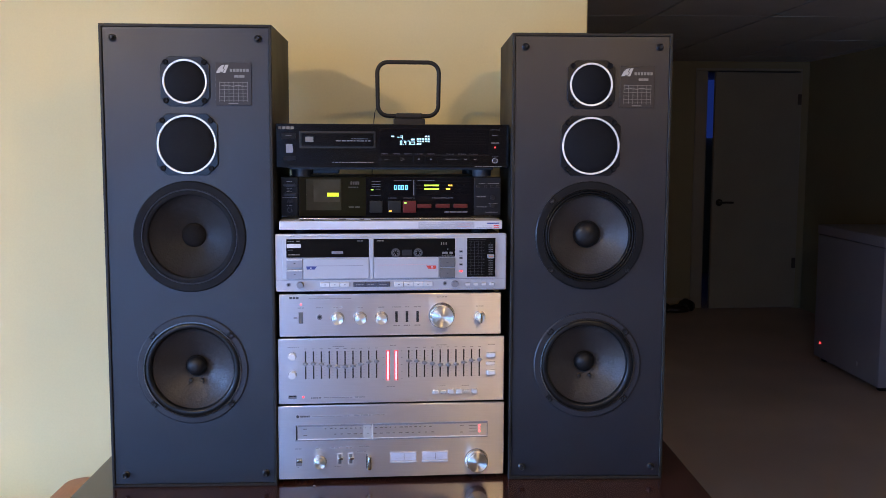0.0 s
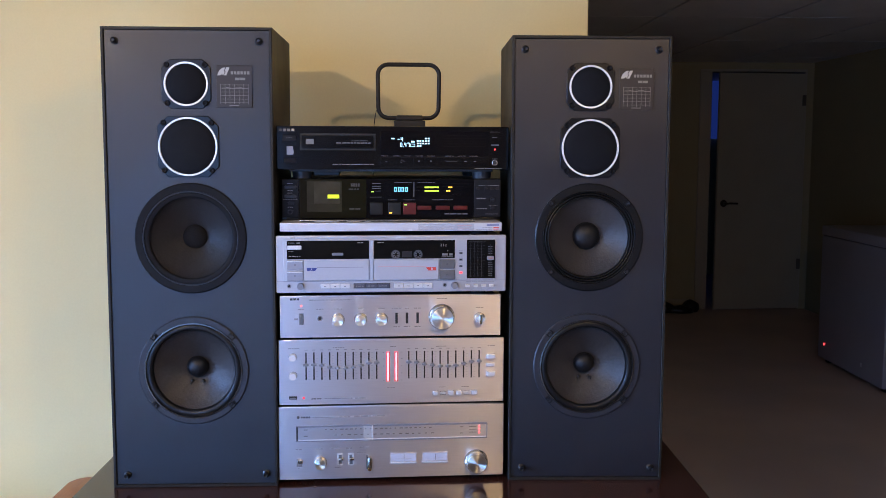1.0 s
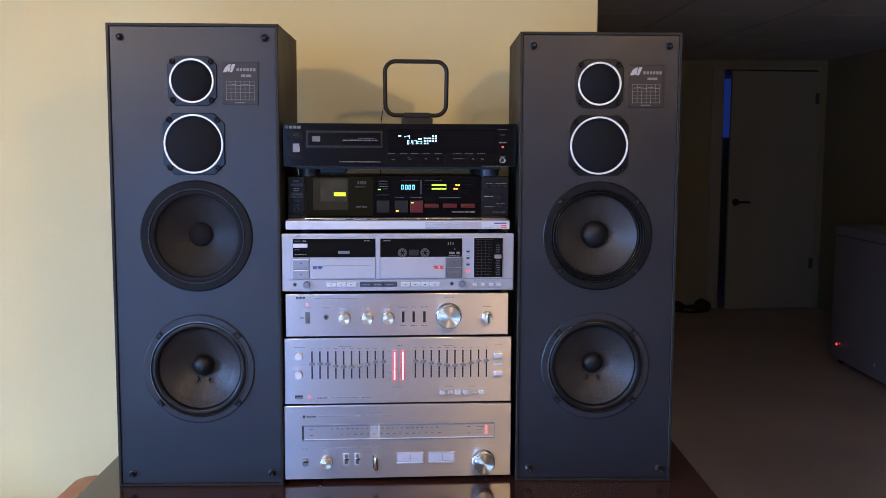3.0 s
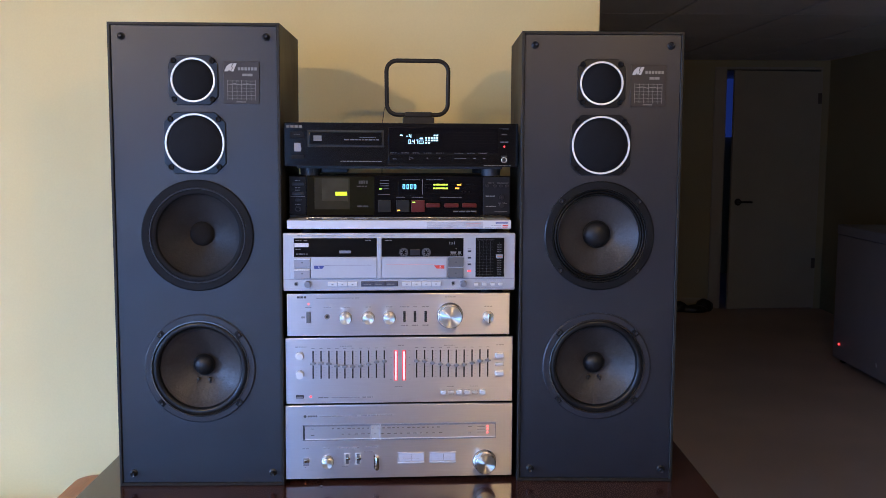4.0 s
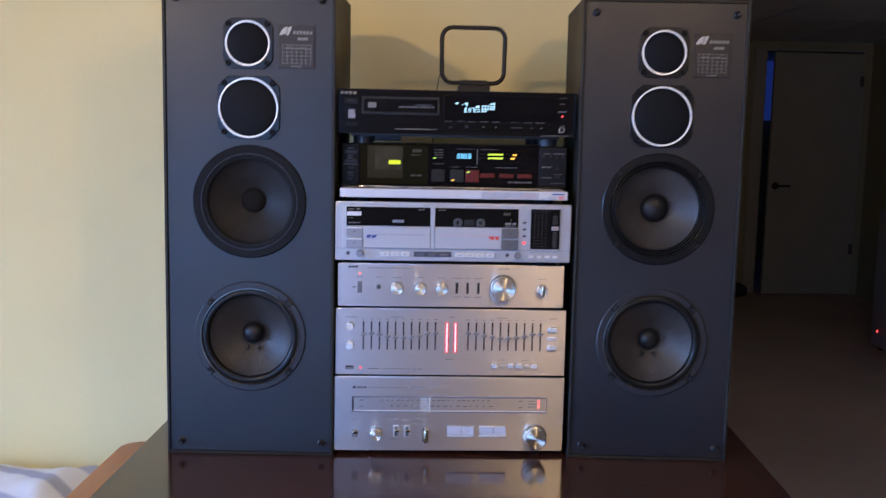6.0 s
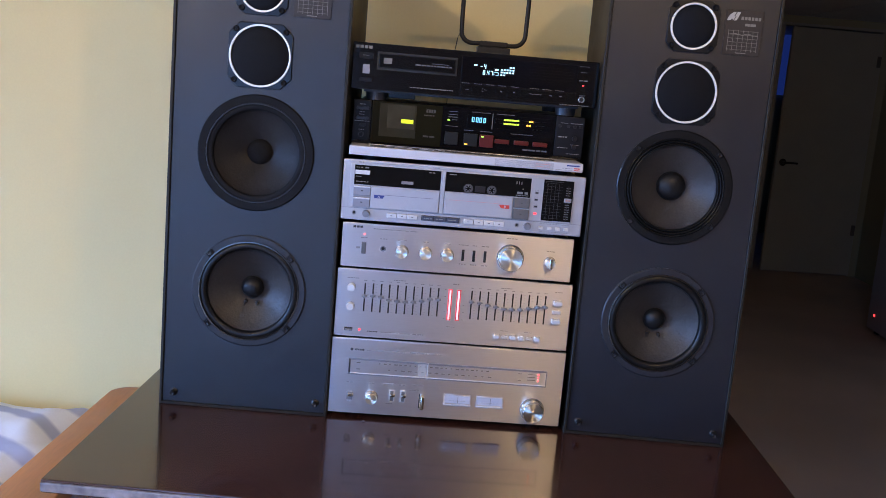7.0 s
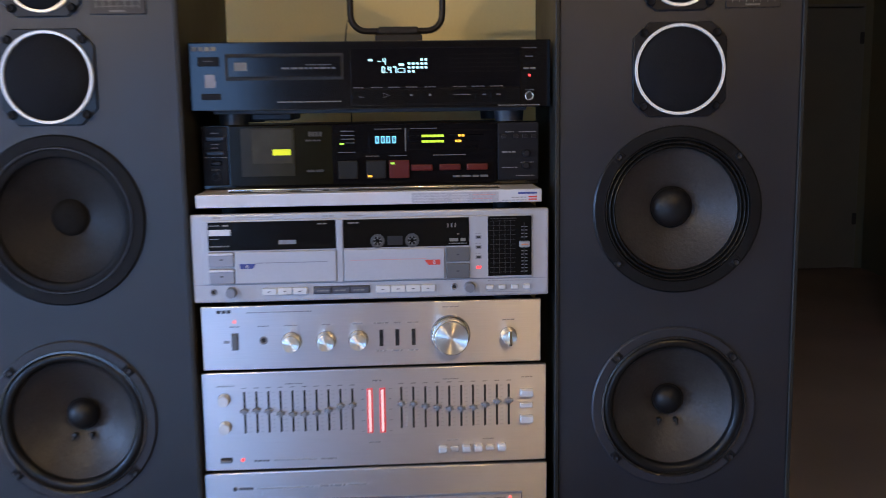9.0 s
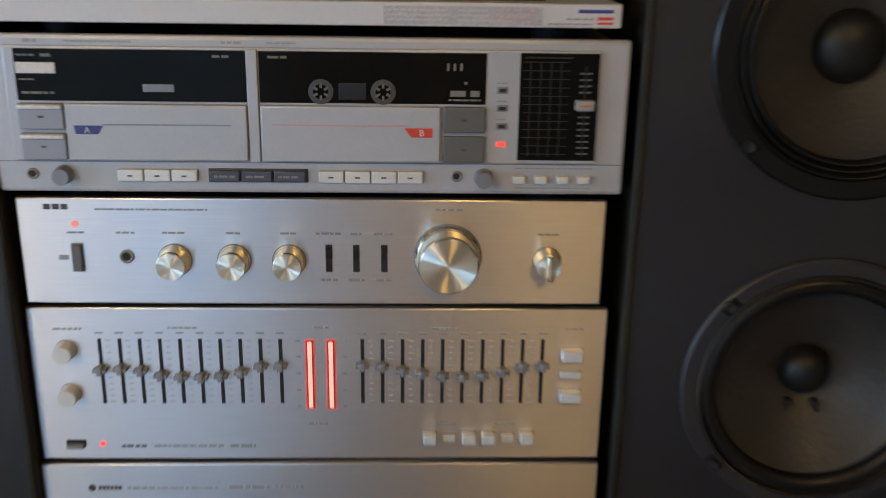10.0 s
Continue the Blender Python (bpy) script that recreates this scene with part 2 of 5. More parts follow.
M_SLIMSTICKER = mat("grey_foil_sticker", (0.40, 0.40, 0.43), 0.4, metal=0.1, grain=0.2, scale=500)
M_LED_SOFT = mat("soft_red_lamp", (0.7, 0.2, 0.18), 0.4, emit=(1.0, 0.2, 0.2), power=1.2)
M_LED_GREEN2 = mat("lime_segments", (0.2, 0.4, 0.05), 0.4, emit=(0.62, 0.85, 0.05), power=1.3)
M_CHARTDARK = mat("dark_chart_lines", (0.030, 0.028, 0.027), 0.4)
M_PRINT_GHOST = mat("barely_seen_print", (0.0058, 0.0055, 0.0055), 0.2)
M_SLIDERCAP = mat("grey_silver_slider_cap", (0.27, 0.27, 0.28), 0.38, metal=0.5, grain=0.02, scale=300)

# ---------------------------------------------------------------- mesh helpers
def bx(bm, x0, x1, y0, y1, z0, z1, b=0.0, seg=2):
    """A box, its edges rounded by b."""
    m = Matrix.Translation(((x0 + x1) / 2, (y0 + y1) / 2, (z0 + z1) / 2)) @ Matrix.Diagonal((x1 - x0, y1 - y0, z1 - z0, 1))
    vs = bmesh.ops.create_cube(bm, size=1, matrix=m)["verts"]
    if b:
        edges = list({e for v in vs for e in v.link_edges})
        bmesh.ops.bevel(bm, geom=edges, offset=b, segments=seg, affect="EDGES", profile=0.5, clamp_overlap=True)
    return bm


def lathe(bm, x, z, prof, seg=40):
    """A body turned about an axis along y through (x, z): prof lists (radius, y), from the rim or the back to the front's middle."""
    rings = []
    for r, y in prof:
        if r < 1e-6:
            rings.append([bm.verts.new((x, y, z))])
        else:
            rings.append([bm.verts.new((x + r * math.cos(a), y, z + r * math.sin(a))) for a in (2 * math.pi * i / seg for i in range(seg))])
    for a, c in zip(rings, rings[1:]):
        for i in range(seg):
            j = (i + 1) % seg
            if len(a) == 1 and len(c) == 1:
                continue
            if len(c) == 1:
                bm.faces.new((a[i], a[j], c[0]))
            elif len(a) == 1:
                bm.faces.new((a[0], c[j], c[i]))
            else:
                bm.faces.new((a[i], a[j], c[j], c[i]))
    bmesh.ops.recalc_face_normals(bm, faces=bm.faces)
    return bm


def tube(bm, pts, r, closed=False, seg=10):
    """A round rod along points."""
    pts = [Vector(p) for p in pts]
    n, rings = len(pts), []
    for i, p in enumerate(pts):
        a = pts[(i - 1) % n] if closed or i > 0 else p
        c = pts[(i + 1) % n] if closed or i < n - 1 else p
        t = (c - a).normalized()
        u = t.cross(Vector((0, 1, 0)))
        if u.length < 0.05:
            u = t.cross(Vector((1, 0, 0)))
        u.normalize()
        v = t.cross(u)
        rings.append([bm.verts.new(p + r * (math.cos(k) * u + math.sin(k) * v)) for k in (2 * math.pi * j / seg for j in range(seg))])
    for i in range(n if closed else n - 1):
        a, c = rings[i], rings[(i + 1) % n]
        for j in range(seg):
            bm.faces.new((a[j], a[(j + 1) % seg], c[(j + 1) % seg], c[j]))
    if not closed:
        bm.faces.new(rings[0])
        bm.faces.new(list(reversed(rings[-1])))
    bmesh.ops.recalc_face_normals(bm, faces=bm.faces)
    return bm


def prism(bm, poly, y0, y1, b=0.0):
    """A plate with the outline poly in (x, z), from y0 (front) to y1."""
    fr = [bm.verts.new((x, y0, z)) for x, z in poly]
    bk = [bm.verts.new((x, y1, z)) for x, z in poly]
    n = len(poly)
    top = bm.faces.new(fr)
    bm.faces.new(list(reversed(bk)))
    for i in range(n):
        bm.faces.new((fr[i], bk[i], bk[(i + 1) % n], fr[(i + 1) % n]))
    bmesh.ops.recalc_face_normals(bm, faces=bm.faces)
    if b:
        bmesh.ops.bevel(bm, geom=list(top.edges), offset=b, segments=2, affect="EDGES", profile=0.5)
    return bm


def B():
    return bmesh.new()


ROUND = {"loop", "antenna_wire", "lever", "play_symbol", "rim", "bulb", "knob", "screw", "sheet"}


def finish(ob, bm, material):
    bm.to_mesh(ob.data)
    bm.free()
    ob.data.materials.append(material)
    ob.data.shade_smooth()
    ob.data.set_sharp_from_angle(angle=radians(60 if ob.name.split(".")[0] in ROUND else 21))
    return ob


def part(name, bm, material, parent, label=""):
    ob = new(name, bpy.data.meshes.new(name))
    ob.parent = parent
    tagged(ob, label)
    return finish(ob, bm, material)


def solid(name, bm, material, label, category, kind="", m=None, group=""):
    """A thing, or a piece of the setting, of one mesh."""
    ob = new(name, bpy.data.meshes.new(name))
    if m is not None:
        ob.matrix_world = m
    tagged(ob, label, category, group, kind)
    return finish(ob, bm, material)


def thing(name, m, label, category, group=""):
    ob = new(name)
    ob.empty_display_size = 0.05
    ob.matrix_world = m
    return tagged(ob, label, category, group)


def bars(name, rows, y, material, parent, label="", depth=0.0004):
    """Printed strokes on a front: rows of (x0, x1, z0, z1)."""
    bm = B()
    for x0, x1, z0, z1 in rows:
        bx(bm, x0, x1, y - depth, y + 0.0002, z0, z1)
    return tagged(part(name, bm, material, parent, label), kind="stuff")


def words(x0, x1, z, h, seed, gap=0.25):
    """Strokes like a line of unreadable small print between x0 and x1."""
    rnd, out, x = random.Random(seed), [], x0
    while x < x1 - h:
        w = min(x1 - x, h * rnd.uniform(1.5, 5))
        out.append((x, x + w, z - h / 2, z + h / 2))
        x += w + h * rnd.uniform(0.5, 1.0)
    return out


def knob(name, parent, x, z, y, r, depth, face=True, side=None, pointer=None, flute=0.0, seg=48):
    """A turned knob that stands out of the front at y, with a spun face."""
    bm = lathe(B(), x, z, [(r * 1.06, y + 0.001), (r * 1.06, y - 0.0015), (r, y - 0.003), (r * 0.97, y - depth + 0.0012), (r * 0.92, y - depth), (0, y - depth)], seg)
    k = part(name, bm, side or M_KNOB_SIDE, parent)
    part("collar", lathe(B(), x, z, [(r * 1.12, y + 0.001), (r * 1.12, y - 0.0004), (r * 1.02, y - 0.0005)], seg), M_ALU_DARK, k)
    if face:
        part("knob_face", lathe(B(), x, z, [(r * 0.93, y - depth), (r * 0.90, y - depth - 0.0012), (r * 0.5, y - depth - 0.0012), (0, y - depth - 0.0012)], seg), M_SPUN, k, "spun aluminium face")
    if pointer is not None:
        a = radians(pointer)
        bm = B()
        bx(bm, -r * 0.06, r * 0.06, y - depth - 0.001, y - depth, r * 0.35, r * 0.9)
        bmesh.ops.transform(bm, matrix=Matrix.Translation((x, 0, z)) @ Matrix.Rotation(a, 4, "Y"), verts=bm.verts)
        part("pointer", bm, M_PRINT_DARK, k)
    return k


def spun():
    """Turned metal: fine rings, and so a fan of light round the middle."""
    m = bpy.data.materials.new("spun_metal_face")
    m.use_nodes = True
    nt = m.node_tree
    p = nt.nodes["Principled BSDF"]
    p.inputs["Base Color"].default_value, p.inputs["Metallic"].default_value = (0.90, 0.86, 0.76, 1), 1.0
    p.inputs["Roughness"].default_value, p.inputs["Anisotropic"].default_value, p.inputs["Anisotropic Rotation"].default_value = 0.37, 1.0, 0.25
    tan = nt.nodes.new("ShaderNodeTangent")
    tan.direction_type, tan.axis = "RADIAL", "Y"
    nt.links.new(tan.outputs[0], p.inputs["Tangent"])
    return m


M_SPUN = spun()

# ---------------------------------------------------------------- the room
W = 0.12
WALL_V, WALL_END = 0.46, 0.445
solid("floor", bx(B(), -3.4, 3.6, -4.6, 9.2, -0.1, 0), M_FLOOR, "grey-brown low carpet floor of a basement", "floor", "structure", ROOM)
solid("wall_north", bx(B(), -3.4, WALL_END, WALL_V, WALL_V + W, 0, CEIL, 0.004), M_WALL, "cream-yellow painted partition wall behind the table", "wall", "structure", ROOM)
# side wall with a window
WV0, WV1, WZ0, WZ1 = -2.75, -0.95, 0.80, 1.80
bm = B()
bx(bm, -3.4 - W, -3.4, -4.6, WV0, 0, CEIL)
bx(bm, -3.4 - W, -3.4, WV1, WALL_V + W, 0, CEIL)
bx(bm, -3.4 - W, -3.4, WV0, WV1, 0, WZ0)
bx(bm, -3.4 - W, -3.4, WV0, WV1, WZ1, CEIL)
solid("wall_west", bm, M_WALL, "cream-yellow painted basement side wall with a window", "wall", "structure", ROOM)
wside = thing("window_2", ROOM, "white-framed window letting in blue dusk light", "window")
wside["kind"] = "structure"
bm = B()
for v0, v1, z0, z1 in ((WV0, WV0 + 0.05, WZ0, WZ1), (WV1 - 0.05, WV1, WZ0, WZ1), (WV0 + 0.05, WV1 - 0.05, WZ0, WZ0 + 0.05), (WV0 + 0.05, WV1 - 0.05, WZ1 - 0.05, WZ1)):
    bx(bm, -3.50, -3.43, v0, v1, z0, z1, 0.004)
part("window_frame", bm, M_ANODE, wside)
part("pane", bx(B(), -3.47, -3.46, WV0 + 0.05, WV1 - 0.05, WZ0 + 0.05, WZ1 - 0.05), M_GLASS, wside).visible_shadow = False
solid("wall_inner", bx(B(), 0.18, 0.30, WALL_V + W, 6.65, 0, CEIL), M_DIMWALL, "wall of the dark back room, its shade put into the paint colour", "wall", "structure", ROOM)
solid("wall_east", bx(B(), 3.42, 3.42 + W, -4.6, 9.2, 0, CEIL), M_DIMWALL, "wall behind the freezer, its shade put into the paint colour", "wall", "structure", ROOM)
# unseen wall behind the camera, dark to dim reflections, with the opening of a glass door
GL, GR, GT = -3.15, -0.35, 2.03
bm = B()
bx(bm, -3.4, GL, -4.6, -4.45, 0, CEIL)
bx(bm, GR, 3.42, -4.6, -4.45, 0, CEIL)
bx(bm, GL, GR, -4.6, -4.45, GT, CEIL)
solid("wall_south", bm, M_UNSEEN_WALL, "unseen dark brown wall added to keep reflections dim, with a wide glass door", "wall", "structure", ROOM)
win = thing("window_1", ROOM @ Matrix.Translation((0, 0, 0)), "wide white-framed sliding glass door showing dusk", "window")
win["kind"] = "structure"
bm = B()
for x0, x1, z0, z1 in ((GL, GL + 0.05, 0, GT), (GR - 0.05, GR, 0, GT), ((GL + GR) / 2 - 0.03, (GL + GR) / 2 + 0.03, 0.05, GT - 0.05), (GL + 0.05, GR - 0.05, 0, 0.05), (GL + 0.05, GR - 0.05, GT - 0.05, GT)):
    bx(bm, x0, x1, -4.57, -4.49, z0, z1, 0.004)
part("window_frame", bm, M_ANODE, win)
for x0, x1 in ((GL + 0.05, (GL + GR) / 2 - 0.03), ((GL + GR) / 2 + 0.03, GR - 0.05)):
    part("pane", bx(B(), x0, x1, -4.535, -4.525, 0.05, GT - 0.05), M_GLASS, win).visible_shadow = False
# far wall with the doorway
DL, DR, FV = 2.538, 3.34, 6.65
bm = B()
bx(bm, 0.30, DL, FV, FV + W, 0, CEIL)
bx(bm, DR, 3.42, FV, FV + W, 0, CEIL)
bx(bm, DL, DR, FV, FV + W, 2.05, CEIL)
solid("wall_far", bm, M_DIMWALL, "wall at the end of the dark back room, shade put into its colour", "wall", "structure", ROOM)
bm = B()
bx(bm, DL - 0.10, DL, FV - 0.015, FV + W, 0, 2.05, 0.003)
bx(bm, DR, DR + 0.02, FV - 0.004, FV + W, 0, 2.05, 0.003)
bx(bm, DL - 0.10, DR + 0.02, FV - 0.006, FV + W, 2.052, 2.072, 0.003)
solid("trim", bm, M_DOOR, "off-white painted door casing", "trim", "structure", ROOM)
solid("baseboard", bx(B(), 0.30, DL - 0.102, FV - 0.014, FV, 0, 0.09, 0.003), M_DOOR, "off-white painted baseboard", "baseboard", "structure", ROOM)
door = thing("door_1", ROOM @ pose(DR - 0.005, FV + 0.02, 0, 0, 0, 7), "off-white flush interior door standing ajar", "door")
door["kind"] = "structure"
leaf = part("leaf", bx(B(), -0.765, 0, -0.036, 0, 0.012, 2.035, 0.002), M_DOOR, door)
handle = part("door_handle", lathe(B(), -0.705, 0.93, [(0.03, -0.036), (0.03, -0.042), (0.012, -0.046), (0.011, -0.085), (0, -0.085)], 20), M_BRASS, door, "dark bronze lever handle")
part("lever", tube(B(), [(-0.705, -0.08, 0.93), (-0.665, -0.085, 0.932), (-0.595, -0.078, 0.93)], 0.009), M_BRASS, handle)
solid("backdrop", bx(B(), 0.3, 3.42, 9.0, 9.05, 1.50, 2.13), M_DUSK, "blue dusk sky in a window of the next room", "sky", "structure", ROOM)
solid("wall_next_room", bx(B(), 0.18, 3.42, 9.06, 9.2, 0, CEIL), M_DIMWALL, "dark wall of the next room", "wall", "structure", ROOM)
solid("wall_next_side", bx(B(), 0.18, 0.30, FV + W, 9.06, 0, CEIL), M_DIMWALL, "dark side wall of the next room", "wall", "structure", ROOM)
bm = B()
rnd = random.Random(8)
for cu, cv, su, sv, sz in ((2.13, 6.47, 0.10, 0.07, 0.055), (2.27, 6.44, 0.11, 0.06, 0.040), (2.37, 6.50, 0.07, 0.06, 0.065)):
    lump = bmesh.ops.create_icosphere(bm, subdivisions=3, radius=1.0)["verts"]
    for v in lump:
        k = 1 + 0.10 * math.sin(5 * v.co.x + cu * 9) * math.cos(6 * v.co.y) + rnd.uniform(-0.03, 0.03)
        v.co = Vector((cu + su * k * v.co.x, cv + sv * k * v.co.y, max(0.0, sz * 0.6 + sz * k * v.co.z)))
solid("cloth_bundle", bm, M_SHOE, "low crumpled black bundle lying beside the doorway", "bundle", "", ROOM)
for hz in (0.40, 1.81):
    part("hinge", bx(B(), -0.022, 0.012, -0.042, -0.035, hz - 0.045, hz + 0.045, 0.002), M_HINGE, door, "dark door hinge")

# suspended ceiling: tiles in a grid with sunk joints
bm = B()
us = [-3.42 + 0.0, -3.17] + [-3.17 + 0.65 * k for k in range(1, 11)] + [3.44]
vs = [-4.82] + [-4.82 + 1.22 * k for k in range(1, 12)] + [9.2]
for a, c in zip(us, us[1:]):
    for d, e in zip(vs, vs[1:]):
        if e - d > 0.02 and c - a > 0.02:
            bx(bm, a + 0.009, c - 0.009, d + 0.009, e - 0.009, CEIL, CEIL + 0.02)
bx(bm, -3.6, 3.6, -4.7, 9.3, CEIL + 0.012, CEIL + 0.08)
solid("ceiling", bm, M_TILE, "dim suspended ceiling of pale fibre tiles", "ceiling", "structure", ROOM)
for lx, ly, watts, tint in LAMPS:
    cl = thing("ceiling_light", Matrix.Translation((lx, ly, CEIL)), "small round recessed ceiling light with a warm bulb", "ceiling light", "ceiling lights")
    bm = B()
    for k in range(32):
        a, c = 2 * math.pi * k / 32, 2 * math.pi * (k + 1) / 32
        q = [bm.verts.new((r * math.cos(t), r * math.sin(t), z)) for r, t, z in ((0.055, a, -0.012), (0.055, c, -0.012), (0.085, c, -0.006), (0.085, a, -0.006))]
        bm.faces.new(q)
    part("rim", bm, M_ANODE, cl)
    bm = B()
    bmesh.ops.create_uvsphere(bm, u_segments=20, v_segments=10, radius=0.028, matrix=Matrix.Translation((0, 0, -0.004)))
    part("bulb", bm, M_BULB, cl)

# chest freezer
FU0, FU1, FV0, FV1 = 2.69, 3.36, 3.62, 4.55
fz = thing("chest_freezer", ROOM @ Matrix.Translation((FU0, FV0, 0)), "white chest freezer with a glowing red lamp standing on the floor", "freezer")
fw, fd = FU1 - FU0, FV1 - FV0
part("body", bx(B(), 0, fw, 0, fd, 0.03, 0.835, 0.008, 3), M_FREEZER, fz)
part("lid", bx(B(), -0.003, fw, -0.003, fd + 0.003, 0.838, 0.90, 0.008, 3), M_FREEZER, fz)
part("gasket", bx(B(), 0.01, fw - 0.01, 0.01, fd - 0.01, 0.833, 0.845), M_RUBBER, fz)
for cx in (0.06, fw - 0.06):
    for cy in (0.07, fd - 0.07):
        part("foot", bx(B(), cx - 0.025, cx + 0.025, cy - 0.025, cy + 0.025, 0, 0.034, 0.004), M_RUBBER, fz)
part("indicator_lamp", bx(B(), -0.004, 0.001, fd - 0.108, fd - 0.092, 0.121, 0.135, 0.003), M_LED_RED, fz, "glowing red pilot lamp")
part("drain_plug", bx(B(), -0.004, 0.001, 0.27, 0.285, 0.10, 0.125, 0.003), M_EDGE, fz)

# ---------------------------------------------------------------- table, futon
TT = 0.752
TAB = ROOM
table = thing("table", TAB, "dark red-brown lacquered wooden table with a glossy top", "table")
TU0, TU1, TV0, TV1 = -0.595, 0.598, -0.405, 0.42
part("tabletop", bx(B(), TU0, TU1, TV0, TV1, TT - 0.022, TT, 0.003), M_TABLE, table)
part("edge_strip", bx(B(), TU0 + 0.001, TU1 - 0.001, TV0 - 0.0035, TV0 + 0.002, TT - 0.019, TT - 0.004, 0.002), M_TABLE_EDGE, table, "worn pale front edge")
bm = B()
bx(bm, TU0 + 0.06, TU1 - 0.06, TV0 + 0.06, TV0 + 0.08, TT - 0.11, TT - 0.022)
bx(bm, TU0 + 0.06, TU1 - 0.06, TV1 - 0.08, TV1 - 0.06, TT - 0.11, TT - 0.022)
bx(bm, TU0 + 0.05, TU0 + 0.07, TV0 + 0.06, TV1 - 0.06, TT - 0.11, TT - 0.022)
bx(bm, TU1 - 0.07, TU1 - 0.05, TV0 + 0.06, TV1 - 0.06, TT - 0.11, TT - 0.022)
part("apron", bm, M_TABLE, table)
for cx in (TU0 + 0.07, TU1 - 0.07):
    for cy in (TV0 + 0.08, TV1 - 0.08):
        bm = B()
        bmesh.ops.create_cone(bm, cap_ends=True, segments=20, radius1=0.018, radius2=0.028, depth=TT - 0.022, matrix=Matrix.Translation((cx, cy, (TT - 0.022) / 2)))
        part("leg", bm, M_TABLE, table)

futon = thing("futon_frame", ROOM @ Matrix.Translation((0, 0, 0)), "orange-brown wooden futon frame with a flat arm", "futon")
poly = []
AU0, AU1, AV0, AV1, AR = -0.772, -0.66, -0.62, 0.425, 0.05
for cx, cy, a0 in ((AU1 - AR, AV1 - AR, 0), (AU0 + AR, AV1 - AR, 90), (AU0 + AR, AV0 + AR, 180), (AU1 - AR, AV0 + AR, 270)):
    poly += [(cx + AR * math.cos(radians(a0 + k * 15)), cy + AR * math.sin(radians(a0 + k * 15))) for k in range(7)]
bm = B()
lo = [bm.verts.new((x, y, 0.59)) for x, y in poly]
hi = [bm.verts.new((x, y, 0.62)) for x, y in poly]
cap = bm.faces.new(hi)
bm.faces.new(list(reversed(lo)))
for i in range(len(poly)):
    bm.faces.new((lo[i], lo[(i + 1) % len(poly)], hi[(i + 1) % len(poly)], hi[i]))
bmesh.ops.recalc_face_normals(bm, faces=bm.faces)
bmesh.ops.bevel(bm, geom=list(cap.edges), offset=0.006, segments=3, affect="EDGES", profile=0.5)
part("arm", bm, M_TEAK, futon)
for cy in (-0.5, 0.3):
    part("post", bx(B(), -0.75, -0.69, cy - 0.03, cy + 0.03, 0, 0.589, 0.004), M_TEAK, futon)
part("rail", bx(B(), -0.74, -0.70, -0.46, 0.26, 0.22, 0.32, 0.004), M_TEAK, futon)

# mattress with a rumpled striped sheet
bm = B()
nu, nv = 110, 90
grid = []
for i in range(nu + 1):
    row = []
    for j in range(nv + 1):
        u, v = -2.35 + 1.56 * i / nu, -0.75 + 1.18 * j / nv
        edge = min(1.0, min(i, nu - i) / 7, min(j, nv - j) / 7)
        z = 0.520 + 0.05 * math.sqrt(edge) + 0.030 * noise.noise((u * 5, v * 5, 1.3)) + 0.012 * abs(noise.noise((u * 13, v * 11, 4.2)))
        row.append(bm.verts.new((u, v, z)))
    grid.append(row)
for i in range(nu):
    for j in range(nv):
        bm.faces.new((grid[i][j], grid[i + 1][j], grid[i + 1][j + 1], grid[i][j + 1]))
bed = thing("mattress", ROOM, "futon mattress under a rumpled white sheet with pale blue stripes", "mattress")
sheet = part("sheet", bm, M_SHEET, bed)
part("core", bx(B(), -2.36, -0.79, -0.76, 0.43, 0.25, 0.508, 0.03, 3), M_SHEET, bed)
part("base", bx(B(), -2.34, -0.80, -0.74, 0.41, 0.0, 0.25, 0.004), M_TEAK, bed)


# ---------------------------------------------------------------- loudspeakers
SD = 0.288


